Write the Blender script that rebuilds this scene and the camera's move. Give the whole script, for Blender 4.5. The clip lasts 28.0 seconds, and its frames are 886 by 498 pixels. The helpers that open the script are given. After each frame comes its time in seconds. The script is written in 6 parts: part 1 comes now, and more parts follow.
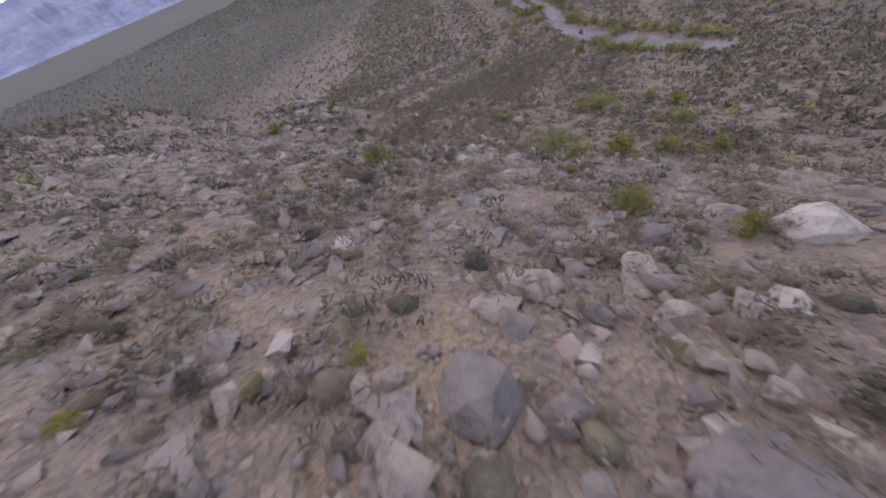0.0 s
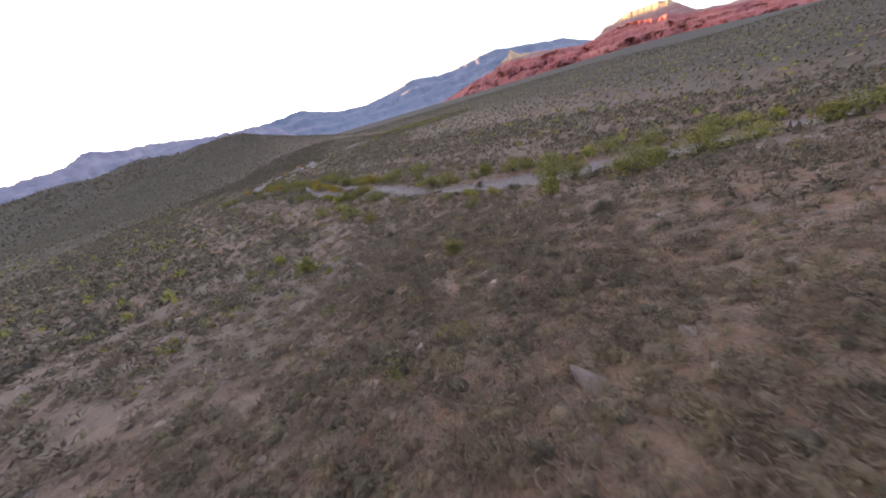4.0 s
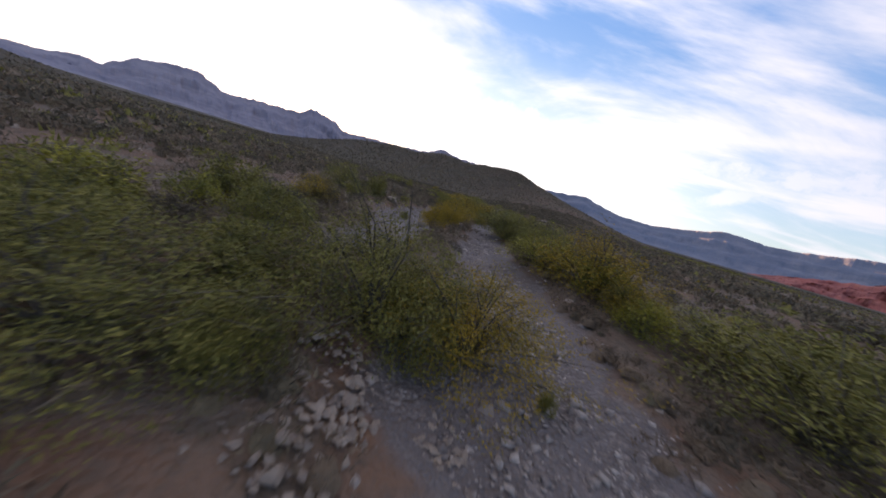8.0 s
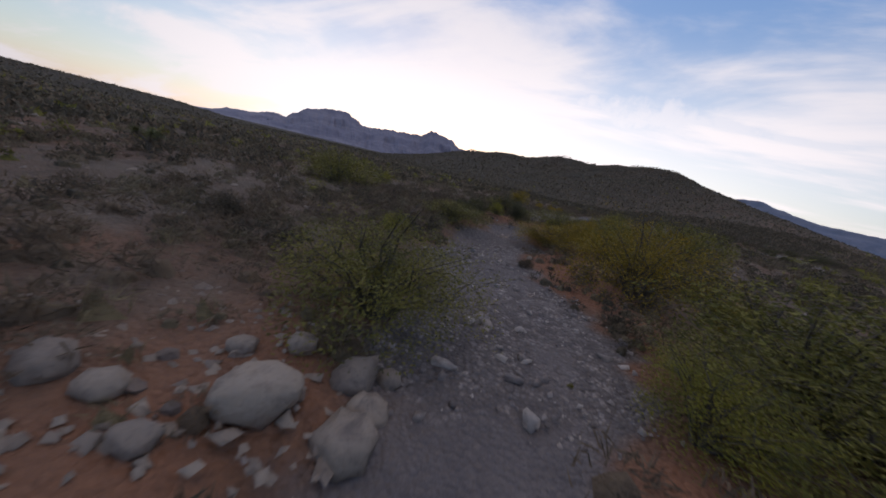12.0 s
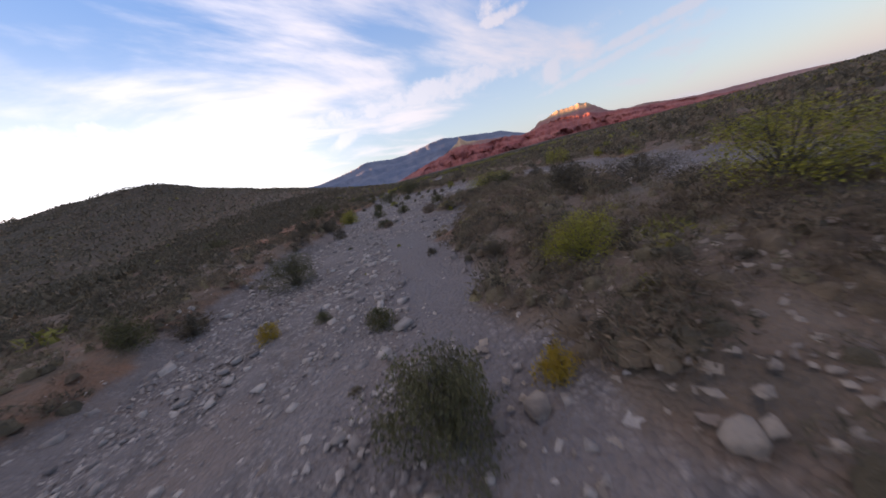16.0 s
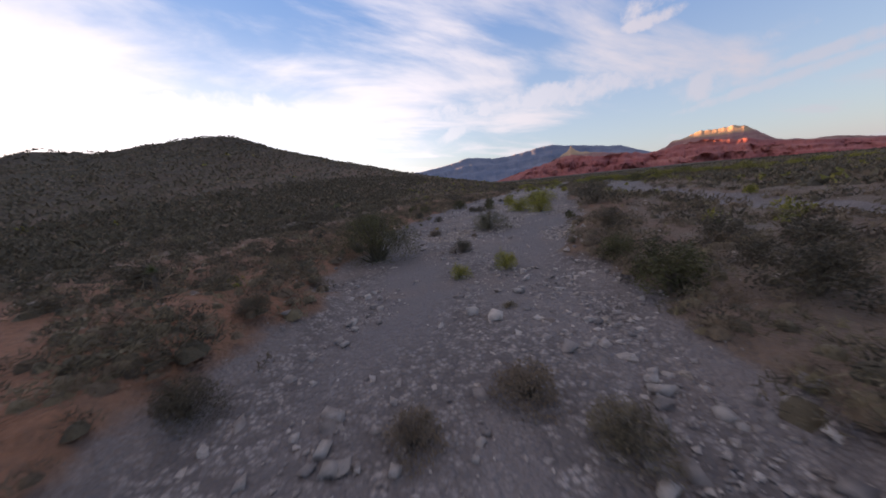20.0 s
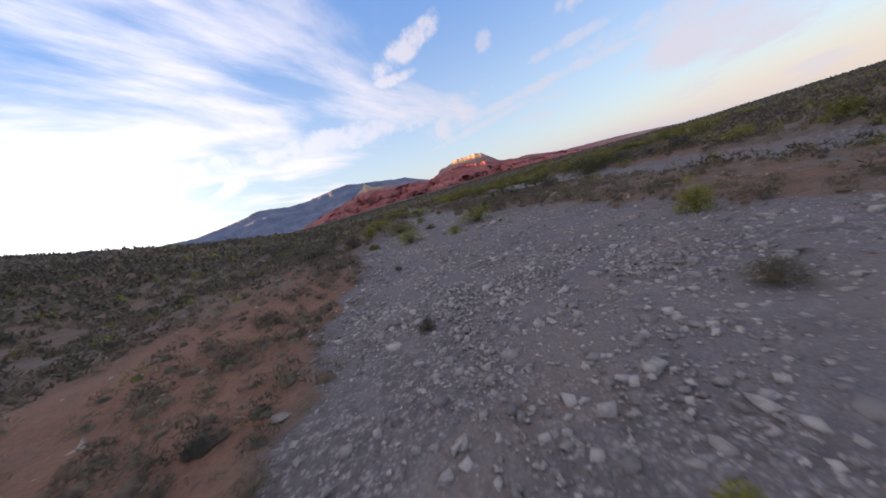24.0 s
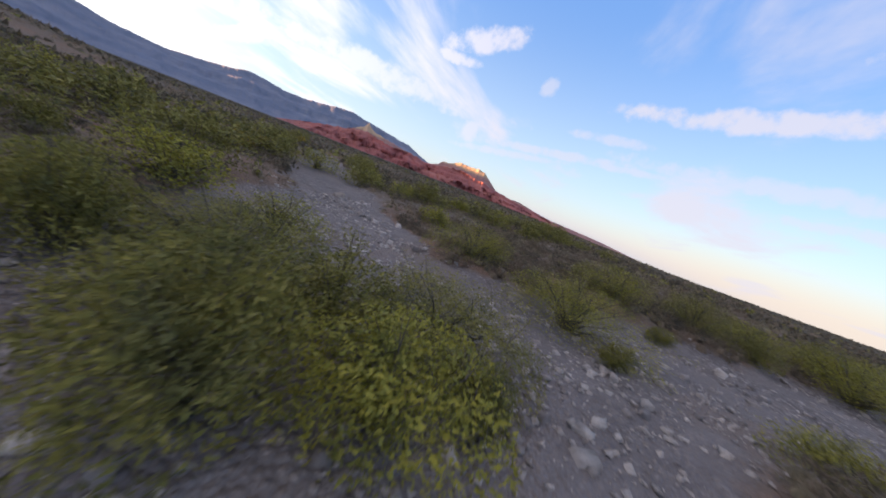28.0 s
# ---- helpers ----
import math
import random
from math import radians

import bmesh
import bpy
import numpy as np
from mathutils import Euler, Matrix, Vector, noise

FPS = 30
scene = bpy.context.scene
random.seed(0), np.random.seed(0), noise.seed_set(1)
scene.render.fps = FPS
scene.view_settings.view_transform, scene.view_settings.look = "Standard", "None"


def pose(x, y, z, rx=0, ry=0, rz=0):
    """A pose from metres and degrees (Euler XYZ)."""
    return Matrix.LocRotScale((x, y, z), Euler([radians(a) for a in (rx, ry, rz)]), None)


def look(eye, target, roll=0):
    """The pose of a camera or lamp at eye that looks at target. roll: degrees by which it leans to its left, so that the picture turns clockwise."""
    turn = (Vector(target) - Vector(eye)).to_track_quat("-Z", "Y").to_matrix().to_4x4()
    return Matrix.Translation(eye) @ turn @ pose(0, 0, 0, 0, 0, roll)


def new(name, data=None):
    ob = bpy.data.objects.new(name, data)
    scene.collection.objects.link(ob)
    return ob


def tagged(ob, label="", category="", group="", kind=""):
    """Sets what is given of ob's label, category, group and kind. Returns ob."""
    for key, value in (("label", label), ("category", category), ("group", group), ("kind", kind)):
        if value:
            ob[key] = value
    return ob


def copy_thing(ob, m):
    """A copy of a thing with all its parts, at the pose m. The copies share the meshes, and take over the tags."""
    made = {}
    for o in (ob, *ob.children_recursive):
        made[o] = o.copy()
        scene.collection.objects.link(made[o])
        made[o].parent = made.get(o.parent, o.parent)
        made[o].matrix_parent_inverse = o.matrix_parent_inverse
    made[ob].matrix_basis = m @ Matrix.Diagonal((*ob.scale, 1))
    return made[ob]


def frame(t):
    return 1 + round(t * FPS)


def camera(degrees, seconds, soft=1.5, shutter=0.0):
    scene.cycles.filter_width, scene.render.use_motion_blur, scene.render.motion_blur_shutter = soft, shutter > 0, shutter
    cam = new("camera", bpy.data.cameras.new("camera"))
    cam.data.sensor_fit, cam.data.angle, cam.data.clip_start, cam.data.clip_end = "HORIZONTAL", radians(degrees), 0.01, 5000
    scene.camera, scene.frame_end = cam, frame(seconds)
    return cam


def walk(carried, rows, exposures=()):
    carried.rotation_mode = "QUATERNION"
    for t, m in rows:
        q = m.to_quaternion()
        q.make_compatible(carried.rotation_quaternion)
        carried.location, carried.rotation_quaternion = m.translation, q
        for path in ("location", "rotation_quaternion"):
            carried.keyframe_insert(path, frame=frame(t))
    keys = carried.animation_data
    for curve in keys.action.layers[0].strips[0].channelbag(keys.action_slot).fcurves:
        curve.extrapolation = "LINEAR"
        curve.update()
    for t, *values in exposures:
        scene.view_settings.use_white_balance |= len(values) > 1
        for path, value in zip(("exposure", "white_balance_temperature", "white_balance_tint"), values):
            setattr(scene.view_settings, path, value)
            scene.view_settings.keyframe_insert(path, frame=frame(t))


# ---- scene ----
cam = camera(110.4, 28.0, soft=1.7, shutter=0.07)
walk(cam, [
    (0.0, pose(21.74, -72.59, 24.33, 40.42, 15.82, 28.49)),
    (0.5, pose(18.86, -69.02, 22.25, 45.42, 16.52, 30.76)),
    (1.0, pose(15.87, -64.77, 19.87, 51.99, 14.04, 34.46)),
    (1.5, pose(12.35, -60.05, 17.62, 60.34, 10.73, 39.86)),
    (2.0, pose(8.50, -55.12, 15.68, 63.79, 17.04, 32.71)),
    (2.5, pose(4.74, -50.80, 14.51, 62.03, 26.15, 13.01)),
    (4.5, pose(0.65, -28.88, 7.09, 66.97, 12.83, -10.57)),
    (5.0, pose(1.73, -22.74, 5.41, 69.45, 5.41, 5.10)),
    (5.5, pose(2.53, -16.89, 4.10, 70.54, 0.19, 16.92)),
    (6.0, pose(2.39, -11.14, 3.42, 70.06, -1.60, 20.44)),
    (6.5, pose(1.39, -5.52, 2.61, 71.94, -2.40, 19.27)),
    (7.0, pose(-0.00, -0.00, 2.25, 74.90, -7.31, 21.91)),
    (7.5, pose(-2.01, 5.80, 1.95, 76.44, -11.67, 28.05)),
    (8.0, pose(-4.58, 11.39, 2.05, 78.73, -16.16, 37.54)),
    (8.5, pose(-8.37, 17.32, 2.18, 74.47, -15.74, 51.42)),
    (9.0, pose(-11.67, 21.58, 2.36, 75.64, -3.71, 47.96)),
    (9.5, pose(-15.24, 25.35, 2.14, 76.39, 5.00, 36.14)),
    (10.0, pose(-18.00, 27.54, 2.30, 76.70, 13.98, 22.48)),
    (10.5, pose(-21.06, 33.15, 2.32, 77.98, 6.46, 27.29)),
    (11.0, pose(-25.13, 39.22, 2.07, 78.48, -4.57, 40.64)),
    (11.5, pose(-27.74, 43.57, 2.14, 76.27, -10.87, 52.82)),
    (12.0, pose(-30.37, 46.85, 2.07, 75.65, -12.72, 58.63)),
    (12.5, pose(-33.73, 50.12, 2.10, 76.39, 0.22, 45.47)),
    (13.0, pose(-37.04, 52.84, 2.11, 76.51, 9.83, 29.82)),
    (13.5, pose(-40.85, 56.61, 2.12, 74.96, 18.92, 13.98)),
    (15.5, pose(-47.83, 77.79, 2.23, 76.24, 18.94, -18.59)),
    (16.0, pose(-47.08, 83.35, 2.19, 76.09, 15.08, -18.79)),
    (16.5, pose(-45.84, 88.71, 2.19, 77.38, 10.73, -13.26)),
    (17.0, pose(-44.50, 94.45, 2.22, 78.02, 6.21, -8.32)),
    (17.5, pose(-43.22, 100.54, 2.25, 78.38, 2.77, -3.62)),
    (18.0, pose(-42.05, 105.48, 2.45, 78.92, -1.26, 0.13)),
    (18.5, pose(-41.14, 110.79, 2.83, 78.23, -7.36, 5.61)),
    (19.0, pose(-40.36, 116.31, 3.30, 76.92, -11.61, 10.78)),
    (19.5, pose(-40.91, 124.02, 2.86, 79.06, -3.45, 9.17)),
    (20.0, pose(-41.94, 130.86, 2.71, 79.18, 5.34, -1.18)),
    (20.5, pose(-42.56, 135.48, 2.80, 78.69, 8.92, -5.40)),
    (21.0, pose(-42.65, 141.52, 2.73, 78.76, 12.62, -9.19)),
    (21.5, pose(-42.28, 147.50, 2.67, 77.11, 13.07, -17.68)),
    (22.0, pose(-41.67, 152.06, 2.69, 76.89, 14.53, -24.04)),
    (22.5, pose(-40.67, 156.40, 2.88, 77.63, 15.98, -30.53)),
    (24.5, pose(-30.39, 176.32, 3.26, 79.68, 16.12, -36.81)),
    (25.0, pose(-26.53, 181.43, 3.26, 80.54, 14.93, -37.11)),
    (25.5, pose(-22.47, 186.31, 3.04, 82.31, 16.39, -47.37)),
    (26.0, pose(-18.36, 190.63, 2.92, 82.09, 22.16, -68.62)),
    (26.5, pose(-13.04, 194.24, 2.90, 79.88, 23.30, -86.72)),
    (27.0, pose(-7.34, 196.78, 2.55, 82.97, 7.03, -75.44)),
    (27.5, pose(-4.21, 196.64, 2.49, 83.49, -5.37, -62.21)),
    (28.0, pose(0.11, 198.74, 2.74, 78.33, -20.51, -38.56)),
], exposures=[(0.0, 4.08, 6150, 14), (2.5, 4.02, 6550, 14), (5.0, 3.65, 6550, 14), (6.0, 3.12, 6300, 14), (7.0, 3.13, 6300, 14), (8.5, 2.58, 6300, 14), (11.0, 2.23, 6300, 14), (13.0, 2.38, 6300, 15), (15.5, 2.78, 6400, 17), (18.0, 2.67, 6400, 17), (20.0, 2.59, 6400, 17), (22.0, 2.82, 6400, 16), (24.5, 2.88, 6200, 14), (26.0, 2.93, 6250, 13), (28.0, 3.05, 6150, 13)])

# ---- world and light ----
SUN_AZ, SUN_EL = -61.0, 2.3


def num(nt, op, a, b=None, c=None, clamp=False):
    nd = nt.nodes.new("ShaderNodeMath")
    nd.operation, nd.use_clamp = op, clamp
    for slot, v in zip(nd.inputs, (a, b, c)):
        if v is None:
            continue
        if isinstance(v, (int, float)):
            slot.default_value = v
        else:
            nt.links.new(v, slot)
    return nd.outputs[0]


def fade(nt, v, a, b):
    """0 at a, 1 at b, smooth between."""
    nd = nt.nodes.new("ShaderNodeMapRange")
    nd.interpolation_type = "SMOOTHSTEP"
    nt.links.new(v, nd.inputs["Value"])
    nd.inputs["From Min"].default_value, nd.inputs["From Max"].default_value = a, b
    return nd.outputs[0]


def blend(nt, fac, a, b, how="MIX"):
    nd = nt.nodes.new("ShaderNodeMix")
    nd.data_type, nd.blend_type = "RGBA", how
    for slot, v in ((nd.inputs[0], fac), (nd.inputs[6], a), (nd.inputs[7], b)):
        if isinstance(v, (int, float)):
            slot.default_value = v
        elif isinstance(v, tuple):
            slot.default_value = (*v, 1)
        else:
            nt.links.new(v, slot)
    return nd.outputs[2]


def speckle(nt, vector, scale, detail=4.0, rough=0.55, warp=0.0):
    nd = nt.nodes.new("ShaderNodeTexNoise")
    nd.inputs["Scale"].default_value, nd.inputs["Detail"].default_value = scale, detail
    nd.inputs["Roughness"].default_value, nd.inputs["Distortion"].default_value = rough, warp
    if vector is not None:
        nt.links.new(vector, nd.inputs["Vector"])
    return nd.outputs["Fac"]


def build_sky():
    world = bpy.data.worlds.new("evening_sky")
    scene.world = world
    world.use_nodes = True
    nt = world.node_tree
    nt.nodes.clear()
    out, bg = nt.nodes.new("ShaderNodeOutputWorld"), nt.nodes.new("ShaderNodeBackground")
    nt.links.new(bg.outputs[0], out.inputs[0])
    air = nt.nodes.new("ShaderNodeTexSky")
    air.sky_type, air.sun_disc = "NISHITA", False
    air.sun_elevation, air.sun_rotation = radians(SUN_EL), radians(SUN_AZ)
    air.air_density, air.dust_density, air.ozone_density = 1.0, 0.6, 2.0
    where = nt.nodes.new("ShaderNodeTexCoord").outputs["Generated"]
    split = nt.nodes.new("ShaderNodeSeparateXYZ")
    nt.links.new(where, split.inputs[0])
    x, y, z = split.outputs
    az, el = num(nt, "ARCTAN2", x, y), num(nt, "ARCSINE", z)
    # cloud sheet: the direction carried to a flat layer overhead
    lift = num(nt, "ADD", num(nt, "MAXIMUM", z, 0.0), 0.13)

    def sheet(along, across, shift):
        nd = nt.nodes.new("ShaderNodeCombineXYZ")
        for slot, (ca, cb), k in ((nd.inputs[0], (0.85, 0.53), along), (nd.inputs[1], (-0.53, 0.85), across)):
            v = num(nt, "ADD", num(nt, "MULTIPLY", x, ca), num(nt, "MULTIPLY", y, cb))
            nt.links.new(num(nt, "ADD", num(nt, "MULTIPLY", num(nt, "DIVIDE", v, lift), k), shift), slot)
        return nd.outputs[0]

    veil = speckle(nt, sheet(0.55, 1.25, 4.3), 1.0, 9.0, 0.58, 0.5)
    bulk = speckle(nt, sheet(0.42, 0.62, 8.1), 1.0, 6.0, 0.50, 0.3)
    gx, gy = math.sin(radians(-50)), math.cos(radians(-50))
    toward = num(nt, "ADD", num(nt, "MULTIPLY", x, gx), num(nt, "MULTIPLY", y, gy))
    glow = fade(nt, toward, -0.3, 0.98)
    cover = num(nt, "ADD", num(nt, "MULTIPLY", veil, 0.5), num(nt, "MULTIPLY", bulk, 0.6))
    cover = num(nt, "ADD", cover, num(nt, "MULTIPLY", glow, 0.085))
    cloud = fade(nt, cover, 0.57, 0.70)
    # single small clouds: azimuth, elevation, half length, half height, tilt, in degrees
    ragged = speckle(nt, where, 22.0, 5.0, 0.6)
    for a0, e0, la, lb, tilt, strong in ((80, 21.6, 15.5, 1.25, 5, 0.95), (37.0, 23.3, 5.5, 1.5, 22, 0.95), (33.5, 19.7, 2.8, 0.8, 5, 0.95), (50, 20.6, 1.4, 1.0, 40, 0.6),
                                 (62, 15.8, 5, 0.7, 4, 0.6), (66, 12.2, 5, 0.55, 4, 0.6), (84, 14.2, 17, 1.1, 1, 0.6), (40.0, 11.0, 2.6, 1.6, 60, 0.75), (54, 11.4, 12, 0.7, 7, 0.65), (47, 9.0, 9, 0.6, 9, 0.6),
                                 (22, 13.2, 17, 1.8, 1, 0.75), (96, 11.2, 10, 0.7, 1, 0.6), (-18, 13.5, 22, 2.2, -3, 0.6), (103, 26.5, 14, 1.0, -6, 0.6), (5, 9.9, 3.5, 1.0, 25, 0.6)):
        u = num(nt, "MULTIPLY", num(nt, "SUBTRACT", az, radians(a0)), math.cos(radians(e0)))
        v = num(nt, "SUBTRACT", el, radians(e0))
        c, s = math.cos(radians(tilt)), math.sin(radians(tilt))
        p = num(nt, "DIVIDE", num(nt, "ADD", num(nt, "MULTIPLY", u, c), num(nt, "MULTIPLY", v, s)), radians(la))
        q = num(nt, "DIVIDE", num(nt, "SUBTRACT", num(nt, "MULTIPLY", v, c), num(nt, "MULTIPLY", u, s)), radians(lb))
        d = num(nt, "ADD", num(nt, "MULTIPLY", p, p), num(nt, "MULTIPLY", q, q))
        d = num(nt, "ADD", d, num(nt, "MULTIPLY", num(nt, "SUBTRACT", ragged, 0.5), 5.0))
        cloud = num(nt, "MAXIMUM", cloud, num(nt, "MULTIPLY", fade(nt, d, 1.9, 0.0), strong))
    # thin warm overcast overhead, out of view, added to warm the light on the ground
    unseen_overcast = fade(nt, el, radians(42.0), radians(60.0))
    high = fade(nt, el, radians(1.0), radians(34.0))
    clear = blend(nt, high, (0.66, 0.78, 0.94), (0.20, 0.40, 0.86))
    clear = blend(nt, 0.25, clear, blend(nt, 1.0, air.outputs[0], (1.0, 1.0, 1.0), "MULTIPLY"))
    clear = blend(nt, glow, clear, blend(nt, 1.0, clear, (1.15, 1.12, 1.10), "MULTIPLY"))
    low = num(nt, "MULTIPLY", fade(nt, el, radians(8.0), radians(0.0)), fade(nt, toward, -0.35, -0.85))
    clear = blend(nt, num(nt, "MULTIPLY", low, 0.8), clear, (1.0, 0.84, 0.66))
    white = blend(nt, glow, (0.84, 0.80, 0.86), (1.56, 1.46, 1.44))
    full = blend(nt, num(nt, "MULTIPLY", cloud, 0.86), clear, white)
    full = blend(nt, num(nt, "MULTIPLY", unseen_overcast, 0.9), full, blend(nt, fade(nt, bulk, 0.3, 0.7), (0.76, 0.66, 0.60), (1.00, 0.88, 0.80)))
    # the bright veil in front of the set sun
    veiled = num(nt, "MULTIPLY", fade(nt, toward, 0.45, 0.98), fade(nt, el, radians(26), radians(4)))
    full = blend(nt, num(nt, "MULTIPLY", veiled, 0.38), full, (2.9, 2.6, 2.45))
    below = fade(nt, z, 0.0, -0.02)
    full = blend(nt, below, full, (0.12, 0.11, 0.10))
    nt.links.new(full, bg.inputs[0])
    bg.inputs[1].default_value = 0.12


build_sky()
lamp = bpy.data.lights.new("sun", "SUN")
lamp.energy, lamp.angle, lamp.color = 3.8, radians(0.5), (1.0, 0.47, 0.19)
sun = new("sun", lamp)
sun_from = Vector((math.sin(radians(SUN_AZ)) * math.cos(radians(SUN_EL)), math.cos(radians(SUN_AZ)) * math.cos(radians(SUN_EL)), math.sin(radians(SUN_EL))))
sun.matrix_world = look(sun_from * 100, (0, 0, 0))

# ---- materials ----
def material(name, rough=0.9):
    mat = bpy.data.materials.new(name)
    mat.use_nodes = True
    nt = mat.node_tree
    bsdf = nt.nodes["Principled BSDF"]
    bsdf.inputs["Roughness"].default_value = rough
    bsdf.inputs["Specular IOR Level"].default_value = 0.25
    return mat, nt, bsdf


def place_of(nt):
    return nt.nodes.new("ShaderNodeNewGeometry").outputs["Position"]


def relief(nt, bsdf, height, strength=0.5, depth=0.03):
    bump = nt.nodes.new("ShaderNodeBump")
    bump.inputs["Strength"].default_value, bump.inputs["Distance"].default_value = strength, depth
    nt.links.new(height, bump.inputs["Height"])
    nt.links.new(bump.outputs[0], bsdf.inputs["Normal"])


def cells(nt, vector, scale, feature="F1"):
    nd = nt.nodes.new("ShaderNodeTexVoronoi")
    nd.feature = feature
    nd.inputs["Scale"].default_value = scale
    nt.links.new(vector, nd.inputs["Vector"])
    return nd


def ground_material():
    mat, nt, bsdf = material("desert_ground", 0.95)
    at = place_of(nt)
    masks = []
    for key in ("bed", "rocky", "open", "red", "lane"):
        nd = nt.nodes.new("ShaderNodeAttribute")
        nd.attribute_name = key
        masks.append(nd.outputs["Fac"])
    bed, rocky, wide, red, lane = masks
    big, mid, fine = speckle(nt, at, 0.09, 4), speckle(nt, at, 0.7, 5, 0.6, 0.6), speckle(nt, at, 9.0, 4, 0.65)
    dirt = blend(nt, fade(nt, big, 0.38, 0.62), (0.180, 0.130, 0.097), (0.220, 0.124, 0.080))
    dirt = blend(nt, fade(nt, mid, 0.40, 0.68), dirt, (0.190, 0.150, 0.116))
    dirt = blend(nt, num(nt, "MULTIPLY", fade(nt, fine, 0.45, 0.75), 0.5), dirt, (0.13, 0.105, 0.082))
    litter = fade(nt, speckle(nt, at, 2.4, 6, 0.7, 0.5), 0.46, 0.62)
    dirt = blend(nt, num(nt, "MULTIPLY", litter, 0.55), dirt, (0.098, 0.080, 0.062))
    dirt = blend(nt, num(nt, "MULTIPLY", red, fade(nt, mid, 0.20, 0.5)), dirt, blend(nt, fade(nt, fine, 0.4, 0.7), (0.300, 0.142, 0.082), (0.225, 0.108, 0.066)))
    peb = cells(nt, at, 19.0)
    peb2 = cells(nt, at, 55.0)
    # stony bars and smooth sandy runs, drawn out along the bed
    drawn = nt.nodes.new("ShaderNodeMapping")
    drawn.inputs["Scale"].default_value = (1.0, 0.24, 1.0)
    nt.links.new(at, drawn.inputs["Vector"])
    runs = fade(nt, speckle(nt, drawn.outputs[0], 0.62, 4, 0.55, 0.7), 0.44, 0.58)
    grey = blend(nt, fade(nt, mid, 0.35, 0.65), (0.186, 0.160, 0.153), (0.238, 0.202, 0.190))
    grit = blend(nt, fade(nt, speckle(nt, peb.outputs["Position"], 7.0, 1), 0.36, 0.70), (0.118, 0.098, 0.090), (0.48, 0.415, 0.375))
    grit = blend(nt, num(nt, "MULTIPLY", fade(nt, peb.outputs["Distance"], 0.34, 0.62), 0.75), grit, (0.088, 0.074, 0.070))
    grey = blend(nt, num(nt, "ADD", 0.16, num(nt, "MULTIPLY", runs, 0.50)), grey, grit)
    grey = blend(nt, num(nt, "MULTIPLY", fade(nt, peb2.outputs["Distance"], 0.35, 0.8), 0.5), grey, (0.128, 0.110, 0.106))
    sand = blend(nt, num(nt, "MULTIPLY", fade(nt, speckle(nt, at, 0.33, 3, 0.5, 0.8), 0.54, 0.64), 0.6), grey, (0.220, 0.172, 0.148))
    silt = blend(nt, fade(nt, speckle(nt, at, 60.0, 3, 0.7), 0.40, 0.66), (0.160, 0.139, 0.138), (0.208, 0.184, 0.180))
    sand = blend(nt, num(nt, "MULTIPLY", lane, 0.85), sand, silt)
    shard = cells(nt, at, 12.0)
    stony = blend(nt, fade(nt, speckle(nt, shard.outputs["Position"], 5.0, 1), 0.3, 0.7), (0.175, 0.127, 0.098), (0.250, 0.180, 0.134))
    stony = blend(nt, fade(nt, mid, 0.50, 0.72), stony, (0.265, 0.19, 0.125))
    stony = blend(nt, num(nt, "MULTIPLY", red, fade(nt, mid, 0.25, 0.6)), stony, (0.285, 0.165, 0.102))
    # shrubs too far off to stand apart
    scrub = speckle(nt, at, 0.55, 6, 0.7)
    clump, clump2 = cells(nt, at, 0.42), cells(nt, at, 0.19)
    field = blend(nt, fade(nt, scrub, 0.44, 0.60), (0.108, 0.078, 0.055), (0.064, 0.052, 0.037))
    field = blend(nt, fade(nt, speckle(nt, at, 0.035, 4), 0.45, 0.65), field, blend(nt, fade(nt, scrub, 0.4, 0.6), (0.090, 0.072, 0.048), (0.054, 0.048, 0.031)))
    field = blend(nt, num(nt, "MULTIPLY", red, 0.6), field, (0.200, 0.108, 0.068))
    tuft = num(nt, "ADD", clump.outputs["Distance"], num(nt, "MULTIPLY", num(nt, "SUBTRACT", scrub, 0.5), 0.9))
    field = blend(nt, num(nt, "MULTIPLY", fade(nt, tuft, 0.42, 0.26), 0.8), field, (0.036, 0.034, 0.022))
    tuft2 = num(nt, "ADD", clump2.outputs["Distance"], num(nt, "MULTIPLY", num(nt, "SUBTRACT", scrub, 0.5), 0.9))
    field = blend(nt, num(nt, "MULTIPLY", fade(nt, tuft2, 0.36, 0.22), 0.7), field, (0.044, 0.042, 0.026))
    gullies = fade(nt, speckle(nt, at, 0.022, 5, 0.6, 1.2), 0.40, 0.62)
    field = blend(nt, num(nt, "MULTIPLY", gullies, 0.45), field, (0.060, 0.050, 0.038))
    base = blend(nt, rocky, dirt, stony)
    base = blend(nt, wide, base, field)
    edge = fade(nt, num(nt, "ADD", bed, num(nt, "MULTIPLY", num(nt, "SUBTRACT", mid, 0.5), 0.8)), 0.35, 0.65)
    base = blend(nt, edge, base, sand)
    nt.links.new(base, bsdf.inputs["Base Color"])
    bumps = num(nt, "ADD", num(nt, "MULTIPLY", num(nt, "SUBTRACT", 1.0, peb.outputs["Distance"]), 0.8), num(nt, "ADD", num(nt, "MULTIPLY", fine, 0.9), num(nt, "MULTIPLY", mid, 1.2)))
    bumps = num(nt, "ADD", bumps, num(nt, "MULTIPLY", num(nt, "MULTIPLY", rocky, shard.outputs["Distance"]), 2.0))
    relief(nt, bsdf, bumps, 0.9, 0.05)
    return mat


